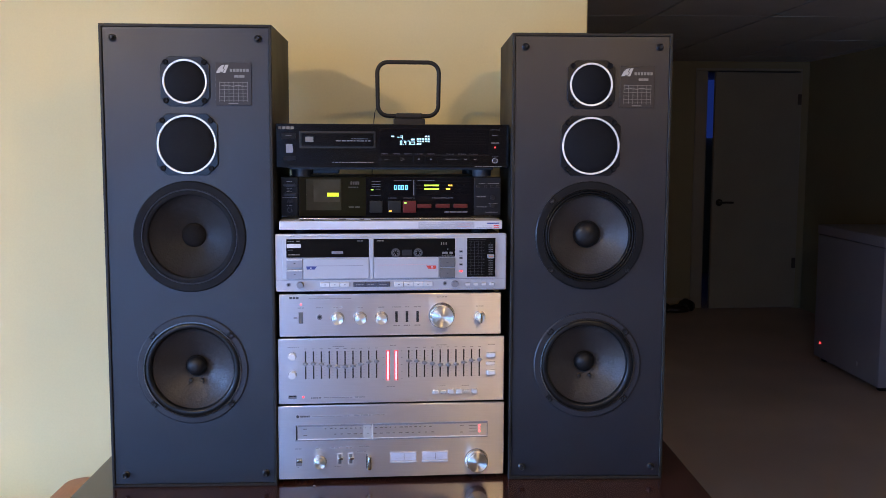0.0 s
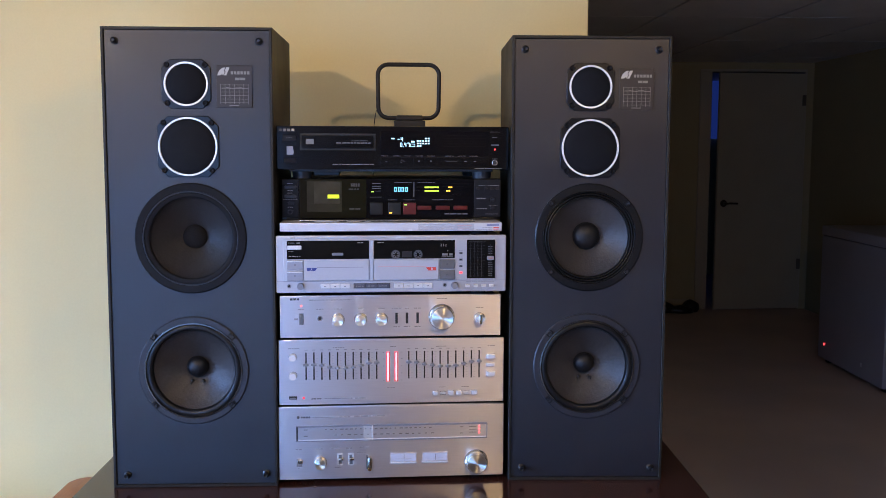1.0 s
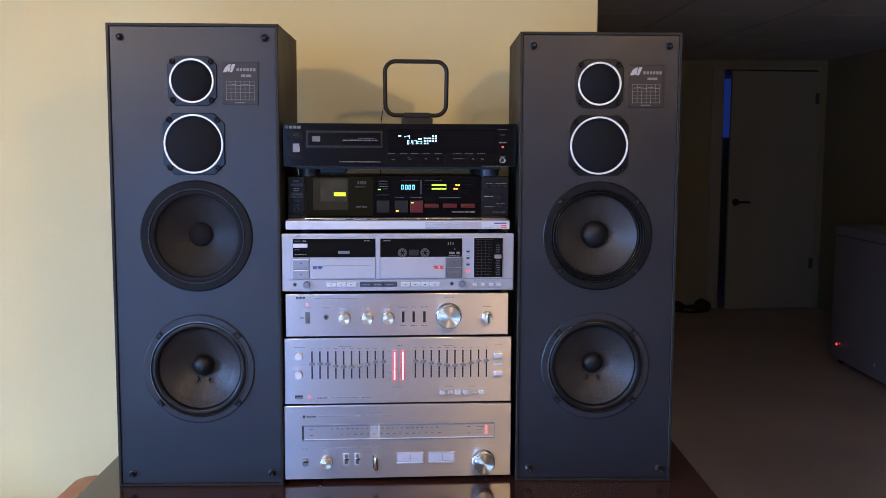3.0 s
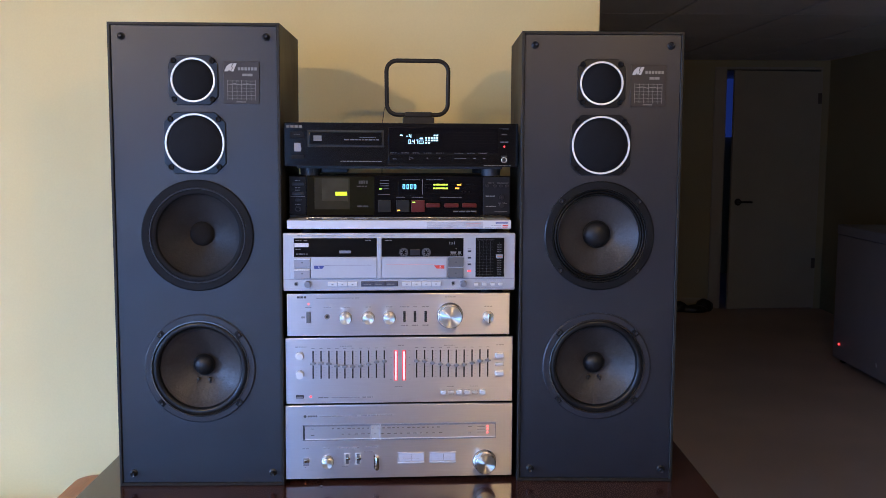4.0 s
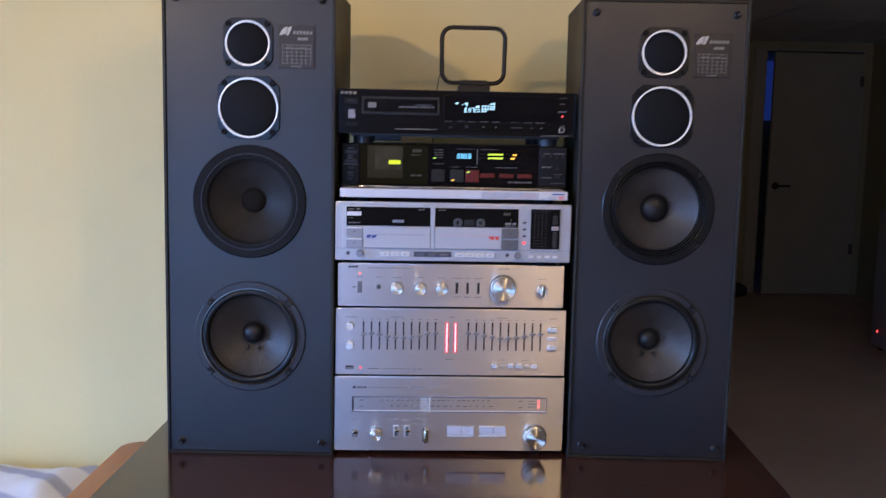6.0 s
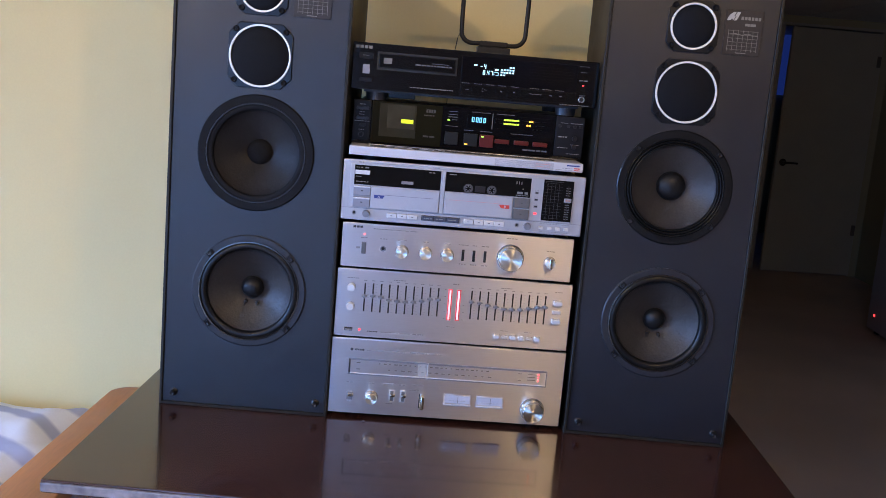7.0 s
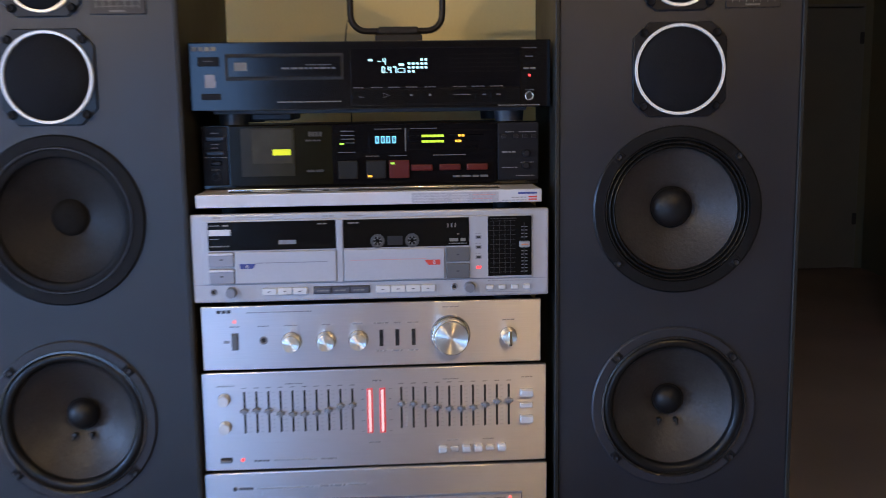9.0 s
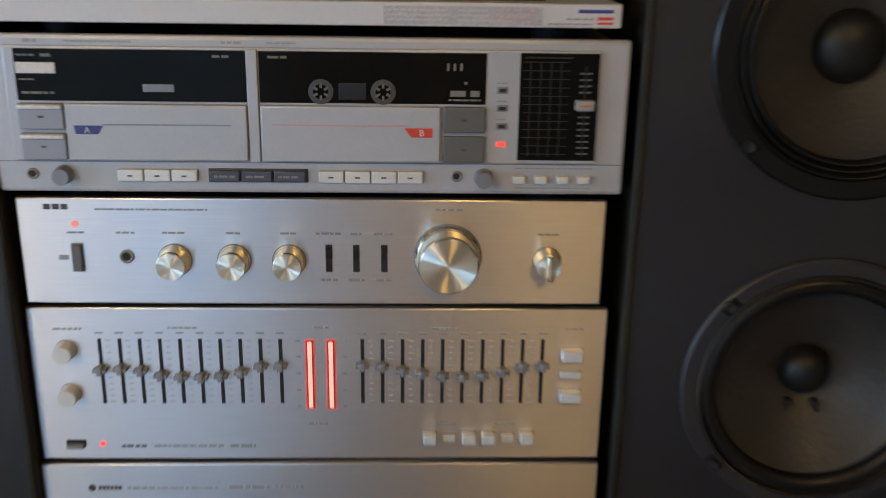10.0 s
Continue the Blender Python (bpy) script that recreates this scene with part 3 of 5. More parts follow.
def woofer(sp, x, z, lower, gasket):
    """A 20 cm bass driver: frame ring, rolled surround, cone, dust cap."""
    rim = 0.104
    w = part("woofer", lathe(B(), x, z, [(rim, 0.001), (rim, -0.0025), (rim - 0.002, -0.004), (0.090, -0.004), (0.088, 0.002)], 64), M_WFRAME if lower else (M_RUBBER if gasket else M_SURROUND), sp, "bass driver with a grey paper cone")
    prof = [(0.0905, 0.0)] + [(0.0835 + 0.007 * math.cos(t), 0.001 - (0.0030 if gasket and not lower else 0.0065) * math.sin(t)) for t in (math.pi * k / 12 for k in range(13))] + [(0.0762, 0.004)]
    if not lower and not gasket:
        prof = [(0.0905, 0.0)] + [(0.0905 - 0.0145 * k / 24, 0.001 - 0.0042 * abs(math.sin(math.pi * 3 * k / 24))) for k in range(25)] + [(0.0758, 0.004)]
    part("surround", lathe(B(), x, z, prof, 64), M_RUBBER if gasket and not lower else M_SURROUND, w, "glossy black rolled surround")
    cone = []
    for k in range(9):
        f = k / 8
        cone.append((0.0775 + (0.018 - 0.0775) * f, 0.003 + 0.038 * (f ** 0.85)))
    part("cone", lathe(B(), x, z, cone, 64), M_CONE if lower or not gasket else M_CONE_DULL, w)
    cr = 0.0255 if not lower and not gasket else (0.0195 if lower else 0.0235)
    cd0 = 0.039 if gasket else 0.033
    bulge = 0.010 if gasket and not lower else 0.015
    cap = [(cr + 0.001, cd0 + 0.0015)] + [(cr * math.cos(t), cd0 - bulge * math.sin(t)) for t in (math.pi / 2 * k / 7 for k in range(8))]
    part("dust_cap", lathe(B(), x, z, cap, 32), M_CAP_DULL if gasket and not lower else M_CAP, w)
    if gasket and not lower:
        part("inner_rim", lathe(B(), x, z, [(0.0895, -0.0035), (0.0888, -0.0050), (0.0872, -0.0050), (0.0865, -0.0030)], 64), M_WFRAME, w, "thin grey rim inside the gasket")
    if lower:
        part("trim_ring", lathe(B(), x, z, [(0.0925, -0.0035), (0.0920, -0.0058), (0.0895, -0.0062), (0.0885, -0.0035)], 64), M_TRIM, w, "thin shiny ring round the surround")
        bm = B()
        for dx in (-0.0105, 0.0105):
            lathe(bm, x + dx, z - 0.0275, [(0.0032, 0.034), (0.003, 0.0275), (0, 0.0265)], 10)
            tube(bm, [(x + dx, 0.0280, z - 0.0275), (x + dx * 1.2, 0.026, z - 0.0335)], 0.0014, seg=6)
        part("lead_terminals", bm, M_BLACK, w)
    for a in () if gasket else (42, 138, 222, 318):
        cx, cz = x + 0.0985 * math.cos(radians(a)), z + 0.0985 * math.sin(radians(a))
        part("screw", lathe(B(), cx, cz, [(0.0042, -0.003), (0.0042, -0.0062), (0.0034, -0.0072), (0.0012, -0.0064), (0, -0.0064)], 12), M_BLACK, w)
        bm = bx(B(), -0.0075, 0.0075, -0.0046, 0.0, -0.0055, 0.0035, 0.0012)
        bmesh.ops.transform(bm, matrix=Matrix.Translation((cx, 0, cz)) @ Matrix.Rotation(radians(90 - a), 4, "Y"), verts=bm.verts)
        part("screw_lug", bm, M_RUBBER, w)
    return w


def octo(w, h, c):
    return [(-w + c, -h), (w - c, -h), (w, -h + c), (w, h - c), (w - c, h), (-w + c, h), (-w, h - c), (-w, -h + c)]


def small_driver(name, sp, x, z, half, ring, lab):
    d = part(name, prism(B(), [(x + a, z + c) for a, c in octo(half, half, half * 0.34)], -0.004, 0.001, 0.0012), M_FRAMEPLATE, sp, lab)
    part("bright_ring", lathe(B(), x, z, [(ring + 0.0012, -0.003), (ring + 0.0010, -0.0070), (ring + 0.0004, -0.0076), (ring - 0.0022, -0.0074), (ring - 0.0028, -0.0035)], 64), M_RING, d, "bright silver ring")
    dome = [(ring - 0.0012, -0.003)] + [((ring - 0.0022) * math.cos(t), -0.003 - 0.010 * math.sin(t)) for t in (math.pi / 2 * k / 8 for k in range(9))]
    part("dome", lathe(B(), x, z, dome, 48), M_DOME, d, "black cloth dome")
    o = half * 0.775
    for dx, dz in ((-o, -o), (o, -o), (-o, o), (o, o)):
        part("screw", lathe(B(), x + dx, z + dz, [(0.0052, -0.003), (0.0052, -0.0065), (0.0042, -0.0082), (0.0018, -0.0072), (0, -0.0072)], 14), M_RUBBER, d)
    return d


def speaker(m, label, gasket, SW, SH):
    sp = thing("loudspeaker", m, label, "loudspeaker", "pair of loudspeakers")
    h = SW / 2
    # one hollow shell round a baffle that lies back a little
    t = 0.0055
    bm = B()

    def ring(e, y):
        return [bm.verts.new(p) for p in ((-h + e, y, e), (h - e, y, e), (h - e, y, SH - e), (-h + e, y, SH - e))]
    loops = [ring(0, SD), ring(0, -0.003), ring(0.001, -0.004), ring(t - 0.001, -0.004), ring(t, -0.003), ring(t, SD - 0.015)]
    for p, q in zip(loops, loops[1:]):
        for k in range(4):
            bm.faces.new((p[k], p[(k + 1) % 4], q[(k + 1) % 4], q[k]))
    bm.faces.new(loops[0])
    bm.faces.new(loops[-1])
    bmesh.ops.recalc_face_normals(bm, faces=bm.faces)
    part("cabinet", bm, M_VINYL, sp, "black vinyl-wrapped cabinet")
    # baffle with two round holes for the bass drivers
    zs = (0.2275, 0.4795)
    bm = B()
    n = 64
    x0, x1 = -h + t + 0.0006, h - t - 0.0006
    cuts = (t + 0.0006, (zs[0] + zs[1]) / 2, 0.600)
    for zc, za, zb in ((zs[0], cuts[0], cuts[1]), (zs[1], cuts[1], cuts[2])):
        inner, outer = [], []
        angs = sorted([2 * math.pi * k / n for k in range(n)] + [math.atan2(qz - zc, qx) % (2 * math.pi) for qx in (x0, x1) for qz in (za, zb)])
        for a in angs:
            ca, sa = math.cos(a), math.sin(a)
            tx = (x1 if ca > 0 else x0) / ca if abs(ca) > 1e-9 else 1e9
            tz = ((zb if sa > 0 else za) - zc) / sa if abs(sa) > 1e-9 else 1e9
            d = min(tx, tz)
            inner.append(bm.verts.new((0.0895 * ca, 0.0, zc + 0.0895 * sa)))
            outer.append(bm.verts.new((d * ca, 0.0, zc + d * sa)))
        for i in range(len(angs)):
            j = (i + 1) % len(angs)
            bm.faces.new((inner[i], outer[i], outer[j], inner[j]))
    bx(bm, x0, x1, 0.0, 0.011, cuts[2], SH - t - 0.0006)
    bmesh.ops.remove_doubles(bm, verts=bm.verts, dist=1e-5)
    bmesh.ops.recalc_face_normals(bm, faces=bm.faces)
    for f in bm.faces:
        if abs(f.normal.y) > 0.9 and f.normal.y > 0 and f.calc_center_median().y < 0.005:
            f.normal_flip()
    part("baffle", bm, M_BAFFLE, sp, "charcoal painted front board")
    woofer(sp, 0, zs[0], True, False)
    woofer(sp, 0, zs[1], False, gasket)
    small_driver("midrange", sp, -0.001, 0.6505, 0.0565, 0.0535, "midrange driver on an octagonal black plate")
    small_driver("tweeter", sp, -0.002, 0.7655, 0.0450, 0.0395, "tweeter on an octagonal black plate")
    # nameplate with a mark and a response chart
    pl = part("nameplate", bx(B(), 0.053, 0.1185, -0.0022, 0.001, 0.7225, 0.8000, 0.0006), M_PLATE, sp, "dark bronze plate with a pale chart")
    bm = B()
    prism(bm, [(0.0545, 0.7815), (0.0590, 0.7905), (0.0650, 0.7955), (0.0700, 0.7960), (0.0668, 0.7895), (0.0690, 0.7880), (0.0655, 0.7815), (0.0635, 0.7850), (0.0610, 0.7815)], -0.0027, -0.002)
    prism(bm, [(0.0668, 0.7815), (0.0705, 0.7880), (0.0685, 0.7900), (0.0720, 0.7962), (0.0775, 0.7962), (0.0750, 0.7900), (0.0712, 0.7815)], -0.0027, -0.002)
    part("mark", bm, M_PRINT, pl, "pale printed mark")
    rows = [(0.0795 + 0.0060 * k, 0.0795 + 0.0060 * k + 0.0044, 0.7835, 0.7890) for k in range(6)]
    rows += [(0.0875, 0.0955, 0.7730, 0.7775), (0.0965, 0.1060, 0.7730, 0.7775)]
    bars("lettering", rows, -0.0022, M_PRINT_MID, pl)
    rows = [(0.0595, 0.1120, z, z + 0.0006) for z in (0.7315, 0.7380, 0.7445, 0.7510, 0.7575, 0.7640)]
    rows += [(0.0600 + 0.0085 * k, 0.0607 + 0.0085 * k, 0.7290, 0.7655) for k in range(7)]
    rows += [(0.064 + 0.006 * k, 0.0695 + 0.006 * k, 0.7575 + 0.001 * math.sin(k * 1.7), 0.7590 + 0.001 * math.sin(k * 1.7)) for k in range(8)]
    rows += [(0.076, 0.094, 0.7255, 0.7270)]
    bars("chart", rows, -0.0022, M_CHART, pl)
    # pegs for the missing grille
    for px, pz in ((-h + 0.0245, SH - 0.0255), (h - 0.0245, SH - 0.0255), (-h + 0.026, 0.0245), (h - 0.022, 0.0245)):
        part("grille_peg", lathe(B(), px, pz, [(0.0072, 0.001), (0.0072, -0.002), (0.0050, -0.0035), (0.0046, -0.0115), (0.0034, -0.0135), (0.0014, -0.0125), (0, -0.0125)], 16), M_BLACK, sp)
    return sp


M_WFRAME = mat("charcoal_driver_frame", (0.019, 0.0185, 0.0215), 0.42, spec=0.35, grain=0.08, scale=300)
M_TRIM = mat("dark_chromed_trim", (0.09, 0.085, 0.08), 0.24, metal=0.9)
M_PRINT_MID = mat("greyed_print", (0.186, 0.177, 0.161), 0.5)
M_CHART = mat("chart_lines", (0.17, 0.155, 0.14), 0.5)
speaker(pose(-0.3765, -0.003, TT, 0, 0, -2.6), "tall charcoal loudspeaker without grille showing four drivers, on the table", True, 0.312, 0.869)
speaker(pose(0.3775, -0.021, TT, 0, 0, -4.2), "tall charcoal loudspeaker without grille, in shade, on the table", False, 0.302, 0.861)

# ---------------------------------------------------------------- the stack of hi-fi units
def unit(name, label, category, x0, x1, z0, z1, y, depth, front, case_drop=0.004, thick=0.006, bevel=0.0012):
    """A hi-fi unit: steel case, front panel and feet; its parts are built in place."""
    u = thing(name, Matrix.Translation((0, y, 0)), label, category, "stacked hi-fi units")
    part("case", bx(B(), x0 + 0.006, x1 - 0.006, thick, depth, z0 + 0.003, z1 - case_drop, 0.0015), M_CASE, u, "black steel case")
    part("front_panel", bx(B(), x0, x1, 0, thick + 0.0005, z0, z1, bevel), front, u)
    return u


def feet(u, x0, x1, zb, zt, r=0.018, y0=0.035, y1=0.26, m=None):
    for fx in (x0, x1):
        for fy in (y0, y1):
            bm = B()
            bmesh.ops.create_cone(bm, cap_ends=True, segments=24, radius1=r * 0.9, radius2=r, depth=zt - zb, matrix=Matrix.Translation((fx, fy, (zb + zt) / 2)))
            part("foot", bm, m or M_RUBBER, u)


def key(name, u, x0, x1, z0, z1, out, material, label="", b=0.0007, parent=None):
    return part(name, bx(B(), x0, x1, -out, 0.001, z0, z1, b), material, parent or u, label)


def slot(name, u, x0, x1, z0, z1, material=None):
    return part(name, bx(B(), x0, x1, -0.0004, 0.001, z0, z1), material or M_SLOT, u)


def disc(name, u, x, z, r, material, out=0.0006, parent=None, seg=20):
    return part(name, lathe(B(), x, z, [(r, 0.001), (r, -out), (r * 0.9, -out - 0.0002), (0, -out - 0.0002)], seg), material, parent or u)


def ringed_jack(u, x, z, r):
    j = part("jack_socket", lathe(B(), x, z, [(r, 0.001), (r, -0.0012), (r * 0.8, -0.0018), (r * 0.62, -0.0014), (r * 0.55, 0.0)], 24), M_ALU_DARK, u)
    part("hole", lathe(B(), x, z, [(r * 0.62, -0.0006), (0, -0.0006)], 20), M_SLOT, j)
    return j


# tuner ---------------------------------------------------------
Z0, Z1 = 0.760, 0.9045
tu = unit("tuner", "brushed silver radio tuner with a wide dial, on the table", "tuner", -0.2195, 0.2185, Z0, Z1, -0.003, 0.30, M_ALU)
feet(tu, -0.17, 0.17, TT, Z0 + 0.004)
dial = part("dial_window", bx(B(), -0.1850, 0.1845, -0.0006, 0.002, 0.8375, 0.8655, 0.0004), M_DIAL, tu, "long silver frequency dial")
bm = B()
bx(bm, -0.1865, 0.1860, -0.0014, 0.001, 0.8655, 0.8667)
bx(bm, -0.1865, 0.1860, -0.0014, 0.001, 0.8355, 0.8375)
bx(bm, 0.1845, 0.1860, -0.0014, 0.001, 0.8375, 0.8655)
part("dial_frame", bm, M_ALU_DARK, dial)
# black strip painted for the shadow inside the dial's left end
slot("dial_left_shadow", tu, -0.1855, -0.1822, 0.8380, 0.8652).location.y = -0.0008
part("dial_lip", bx(B(), -0.1815, 0.1845, -0.0024, 0, 0.8376, 0.8388, 0.0004), M_CAPSIL, dial, "bright lower lip")
# grey band painted for the shadow along the dial's upper edge
part("dial_top_shadow", bx(B(), -0.1815, 0.1845, -0.0008, 0, 0.8634, 0.8655), M_ALU_DARK, dial)
part("dial_glow", bx(B(), -0.056, -0.0405, -0.0009, 0, 0.8390, 0.8640), M_WARMGLOW, dial, "warm lit patch of the dial")
part("dial_pointer", bx(B(), -0.0390, -0.0374, -0.0022, 0, 0.8360, 0.8665), M_POINTER, dial, "lit white pointer")
rows = []
rnd = random.Random(4)
for k in range(22):
    x = -0.130 + 0.0096 * k
    rows.append((x, x + rnd.choice((0.003, 0.005, 0.0065)), 0.8580, 0.8598))
for k in range(16):
    x = -0.112 + 0.0125 * k
    rows.append((x, x + rnd.choice((0.004, 0.0065)), 0.8470, 0.8486))
rows += [(-0.171, -0.164, 0.8580, 0.8595), (-0.171, -0.164, 0.8455, 0.8470), (0.132, 0.139, 0.858, 0.8594), (0.132, 0.138, 0.8455, 0.847)]
rows += [(0.150, 0.165, z, z + 0.0011) for z in (0.8583, 0.8527, 0.8470)]
bars("dial_scale", rows, -0.0006, M_PRINT_DIM, dial)
for z in (0.8590, 0.8530, 0.8468):
    key("signal_lamp", tu, 0.1685, 0.1718, z - 0.0017, z + 0.0017, 0.0016, M_LED_PINK, "red signal lamp", b=0.0003)
disc("emblem", tu, -0.1815, 0.8835, 0.0028, M_PRINT_DARK)
bars("maker_mark", [(-0.1765 + 0.0031 * k, -0.1741 + 0.0031 * k, 0.8818, 0.8852) for k in range(6)], 0, M_PRINT_DARK, tu)
bars("lettering", words(-0.154, -0.082, 0.8832, 0.0014, 1) + words(-0.074, -0.042, 0.8840, 0.0022, 2) + words(-0.038, -0.015, 0.8842, 0.0012, 3)
     + words(-0.187, -0.175, 0.8200, 0.0014, 5) + words(-0.147, -0.134, 0.8205, 0.0014, 6) + words(-0.118, -0.099, 0.8210, 0.0022, 7) + words(-0.090, -0.078, 0.8205, 0.0022, 8) + words(-0.064, -0.044, 0.8222, 0.0014, 9)
     + words(-0.069, -0.052, 0.8120, 0.001, 10) + words(-0.183, -0.180, 0.783, 0.001, 11) + words(-0.112, -0.100, 0.783, 0.001, 12), 0, M_PRINT_GREY, tu)


def toggle(u, x, z):
    p = part("toggle_switch", bx(B(), x - 0.0055, x + 0.0055, -0.0012, 0.001, z - 0.0115, z + 0.0115, 0.0006), M_CAPSIL, u)
    slot("toggle_slot", p, x - 0.0030, x + 0.0030, z - 0.0095, z + 0.0095, M_KEYDARK).location.y = -0.0012
    part("bat", bx(B(), x - 0.0028, x + 0.0060, -0.010, 0.0, z + 0.0005, z + 0.0048, 0.001), M_KNOB_SIDE, p)


pw = part("power_key", bx(B(), -0.1855, -0.1745, -0.0010, 0.001, 0.7860, 0.8015, 0.0006), M_ALU_DARK, tu)
part("key_cap", bx(B(), -0.1835, -0.1735, -0.006, 0.0, 0.7935, 0.7995, 0.001), M_KNOB_SIDE, pw)
knob("mode_knob", tu, -0.1395, 0.7935, 0, 0.0112, 0.014, pointer=20)
toggle(tu, -0.1015, 0.7985)
toggle(tu, -0.0805, 0.7985)
lev = part("level_lever", bx(B(), -0.0485, -0.0405, -0.013, 0.001, 0.7775, 0.8045, 0.003, 3), M_KNOB_SIDE, tu, "polished lever")
slot("lever_slot", tu, -0.0505, -0.0485, 0.778, 0.806)
for x0 in (-0.0040, 0.0575):
    mt = part("meter", bx(B(), x0, x0 + 0.052, -0.0012, 0.001, 0.7880, 0.8095, 0.0006), M_ALU, tu, "small lit signal meter")
    part("scale_plate", bx(B(), x0 + 0.0018, x0 + 0.0502, -0.0018, 0, 0.7925, 0.8080), M_METER, mt, "pale lit meter face")
    part("lower_lip", bx(B(), x0 + 0.0005, x0 + 0.0515, -0.0040, 0, 0.7882, 0.7908, 0.0005), M_EDGE, mt)
    part("needle", bx(B(), x0 + 0.0265, x0 + 0.0272, -0.0022, -0.001, 0.7935, 0.8060), M_PRINT_DARK, mt)
    bars("scale", words(x0 + 0.010, x0 + 0.042, 0.7975, 0.0008, int(x0 * 1e4) + 50), -0.0018, M_PRINT_DIMMER, mt)
knob("tuning_knob", tu, 0.1645, 0.7895, 0, 0.0205, 0.020)

# graphic equaliser ---------------------------------------------------------
Z0, Z1 = 0.9075, 1.0350
eq = unit("graphic_equaliser", "brushed silver graphic equaliser with rows of sliders, on the tuner", "equaliser", -0.2180, 0.2180, Z0, Z1, 0.0, 0.30, M_ALU)
feet(eq, -0.17, 0.17, 0.9000, Z0 + 0.004)
LEFT = (0.9860, 0.9868, 0.9855, 0.9815, 0.9802, 0.9800, 0.9812, 0.9842, 0.9890, 0.9895)
RIGHT = (0.9898, 0.9890, 0.9855, 0.9835, 0.9812, 0.9808, 0.9818, 0.9850, 0.9888, 0.9897)
for side, xa, xb, zz in (("a", -0.1655, -0.0300, LEFT), ("b", 0.0320, 0.1695, RIGHT)):
    for k, z in enumerate(zz):
        x = xa + (xb - xa) * k / 9
        s = part("slider", bx(B(), x - 0.0014, x + 0.0014, -0.0003, 0.001, 0.9560, 1.0100), M_SLOT, eq, "slider in a black slot")
        bm = B()
        bx(bm, x - 0.0052, x + 0.0052, -0.0080, -0.0004, z - 0.0015, z + 0.0015, 0.0006)
        bx(bm, x - 0.0022, x + 0.0022, -0.0092, -0.0004, z - 0.0034, z + 0.0034, 0.0008)
        part("slider_cap", bm, M_SLIDERCAP, s, "silver slider cap")
rows = []
for xa, xb in ((-0.1655, -0.0300), (0.0320, 0.1695)):
    for k in range(10):
        x = xa + (xb - xa) * k / 9
        rows.append((x - 0.003, x + 0.003, 1.0142, 1.0152))
rows += words(-0.114, -0.092, 1.0188, 0.0012, 21) + words(0.085, 0.105, 1.0188, 0.0012, 22) + words(-0.004, 0.007, 1.0195, 0.0014, 23) + words(-0.199, -0.178, 1.0178, 0.0014, 24) + words(0.186, 0.200, 1.0185, 0.0012, 25)
bars("maker_mark", words(-0.1560, -0.1370, 0.9189, 0.0018, 31), 0, M_PRINT_DARK, eq)
rows += words(-0.131, -0.077, 0.9190, 0.0014, 26) + words(-0.072, -0.052, 0.9190, 0.0018, 27) + words(0.090, 0.104, 0.9380, 0.0010, 28) + words(0.135, 0.150, 0.9380, 0.0010, 29) + words(-0.010, 0.006, 0.9385, 0.0012, 30)
rows += [(-0.0185, -0.0150, z, z + 0.0007) for z in (0.953, 0.967, 0.981, 0.995, 1.008)] + [(0.0165, 0.0200, z, z + 0.0007) for z in (0.953, 0.967, 0.981, 0.995, 1.008)]
bars("lettering", rows, 0, M_PRINT_GREY, eq)
ticks = []
for xa, xb in ((-0.1655, -0.0300), (0.0320, 0.1695)):
    step = (xb - xa) / 9
    for k in range(10):
        for j in range(11):
            w = 0.0022 if j % 5 == 0 else 0.0014
            x, z = xa + step * k + 0.0052, 0.9575 + 0.0051 * j
            if k < 9:
                ticks.append((x - w / 2, x + w / 2 + 0.002, z - 0.0003, z + 0.0003))
bars("slider_scale", ticks, 0, M_PRINT_GREYER, eq)
for x in (-0.0080, 0.0080):
    ml = part("level_meter", bx(B(), x - 0.0040, x + 0.0040, -0.0005, 0.001, 0.9505, 1.0098, 0.0008), M_LED_HALO, eq, "glowing red level meter")
    part("window", bx(B(), x - 0.0029, x + 0.0029, -0.0009, 0, 0.9515, 1.0088, 0.0006), M_METERGLASS, ml)
    part("lit_column", bx(B(), x - 0.0017, x + 0.0017, -0.0014, 0, 0.9524, 1.0078, 0.0006), M_LED_CORE, ml, "bright pink-white column")
for z in (1.0010, 0.9650):
    knob("input_knob", eq, -0.1905, z, 0, 0.0072, 0.012, face=False, side=M_CAPSIL, seg=32)
for z in (0.9985, 0.9812, 0.9640):
    pressed = z == 0.9812
    # grey strip drawn for the gap and the shadow below the key
    slot("key_gap_shadow", eq, 0.1838, 0.2003, z - (0.0038 if pressed else 0.0053), z + (0.0032 if pressed else 0.0044), M_KEYDARK)
    key("switch_key", eq, 0.1840, 0.2000, z - (0.0030 if pressed else 0.0042), z + (0.0030 if pressed else 0.0042), 0.0040 if pressed else 0.0095, M_CAPSIL, b=0.001)
for k in range(6):
    x = 0.0840 + 0.0152 * k
    pressed = k in (1, 4)
    # gap and shadow under each mode key, likewise put in as grey
    slot("key_gap_shadow", eq, x - 0.0053, x + 0.0056, 0.9224, 0.9298 if pressed else 0.9314, M_KEYDARK)
    key("mode_key", eq, x - 0.0052, x + 0.0052, 0.9235, 0.9295 if pressed else 0.9312, 0.0035 if pressed else 0.0090, M_CAPSIL, b=0.001)
pk = part("power_key", bx(B(), -0.1985, -0.1835, -0.0010, 0.001, 0.9180, 0.9245, 0.0005), M_SLOT, eq)
part("key_cap", bx(B(), -0.1975, -0.1845, -0.0050, 0, 0.9185, 0.9220, 0.0006), M_ALU_DARK, pk)
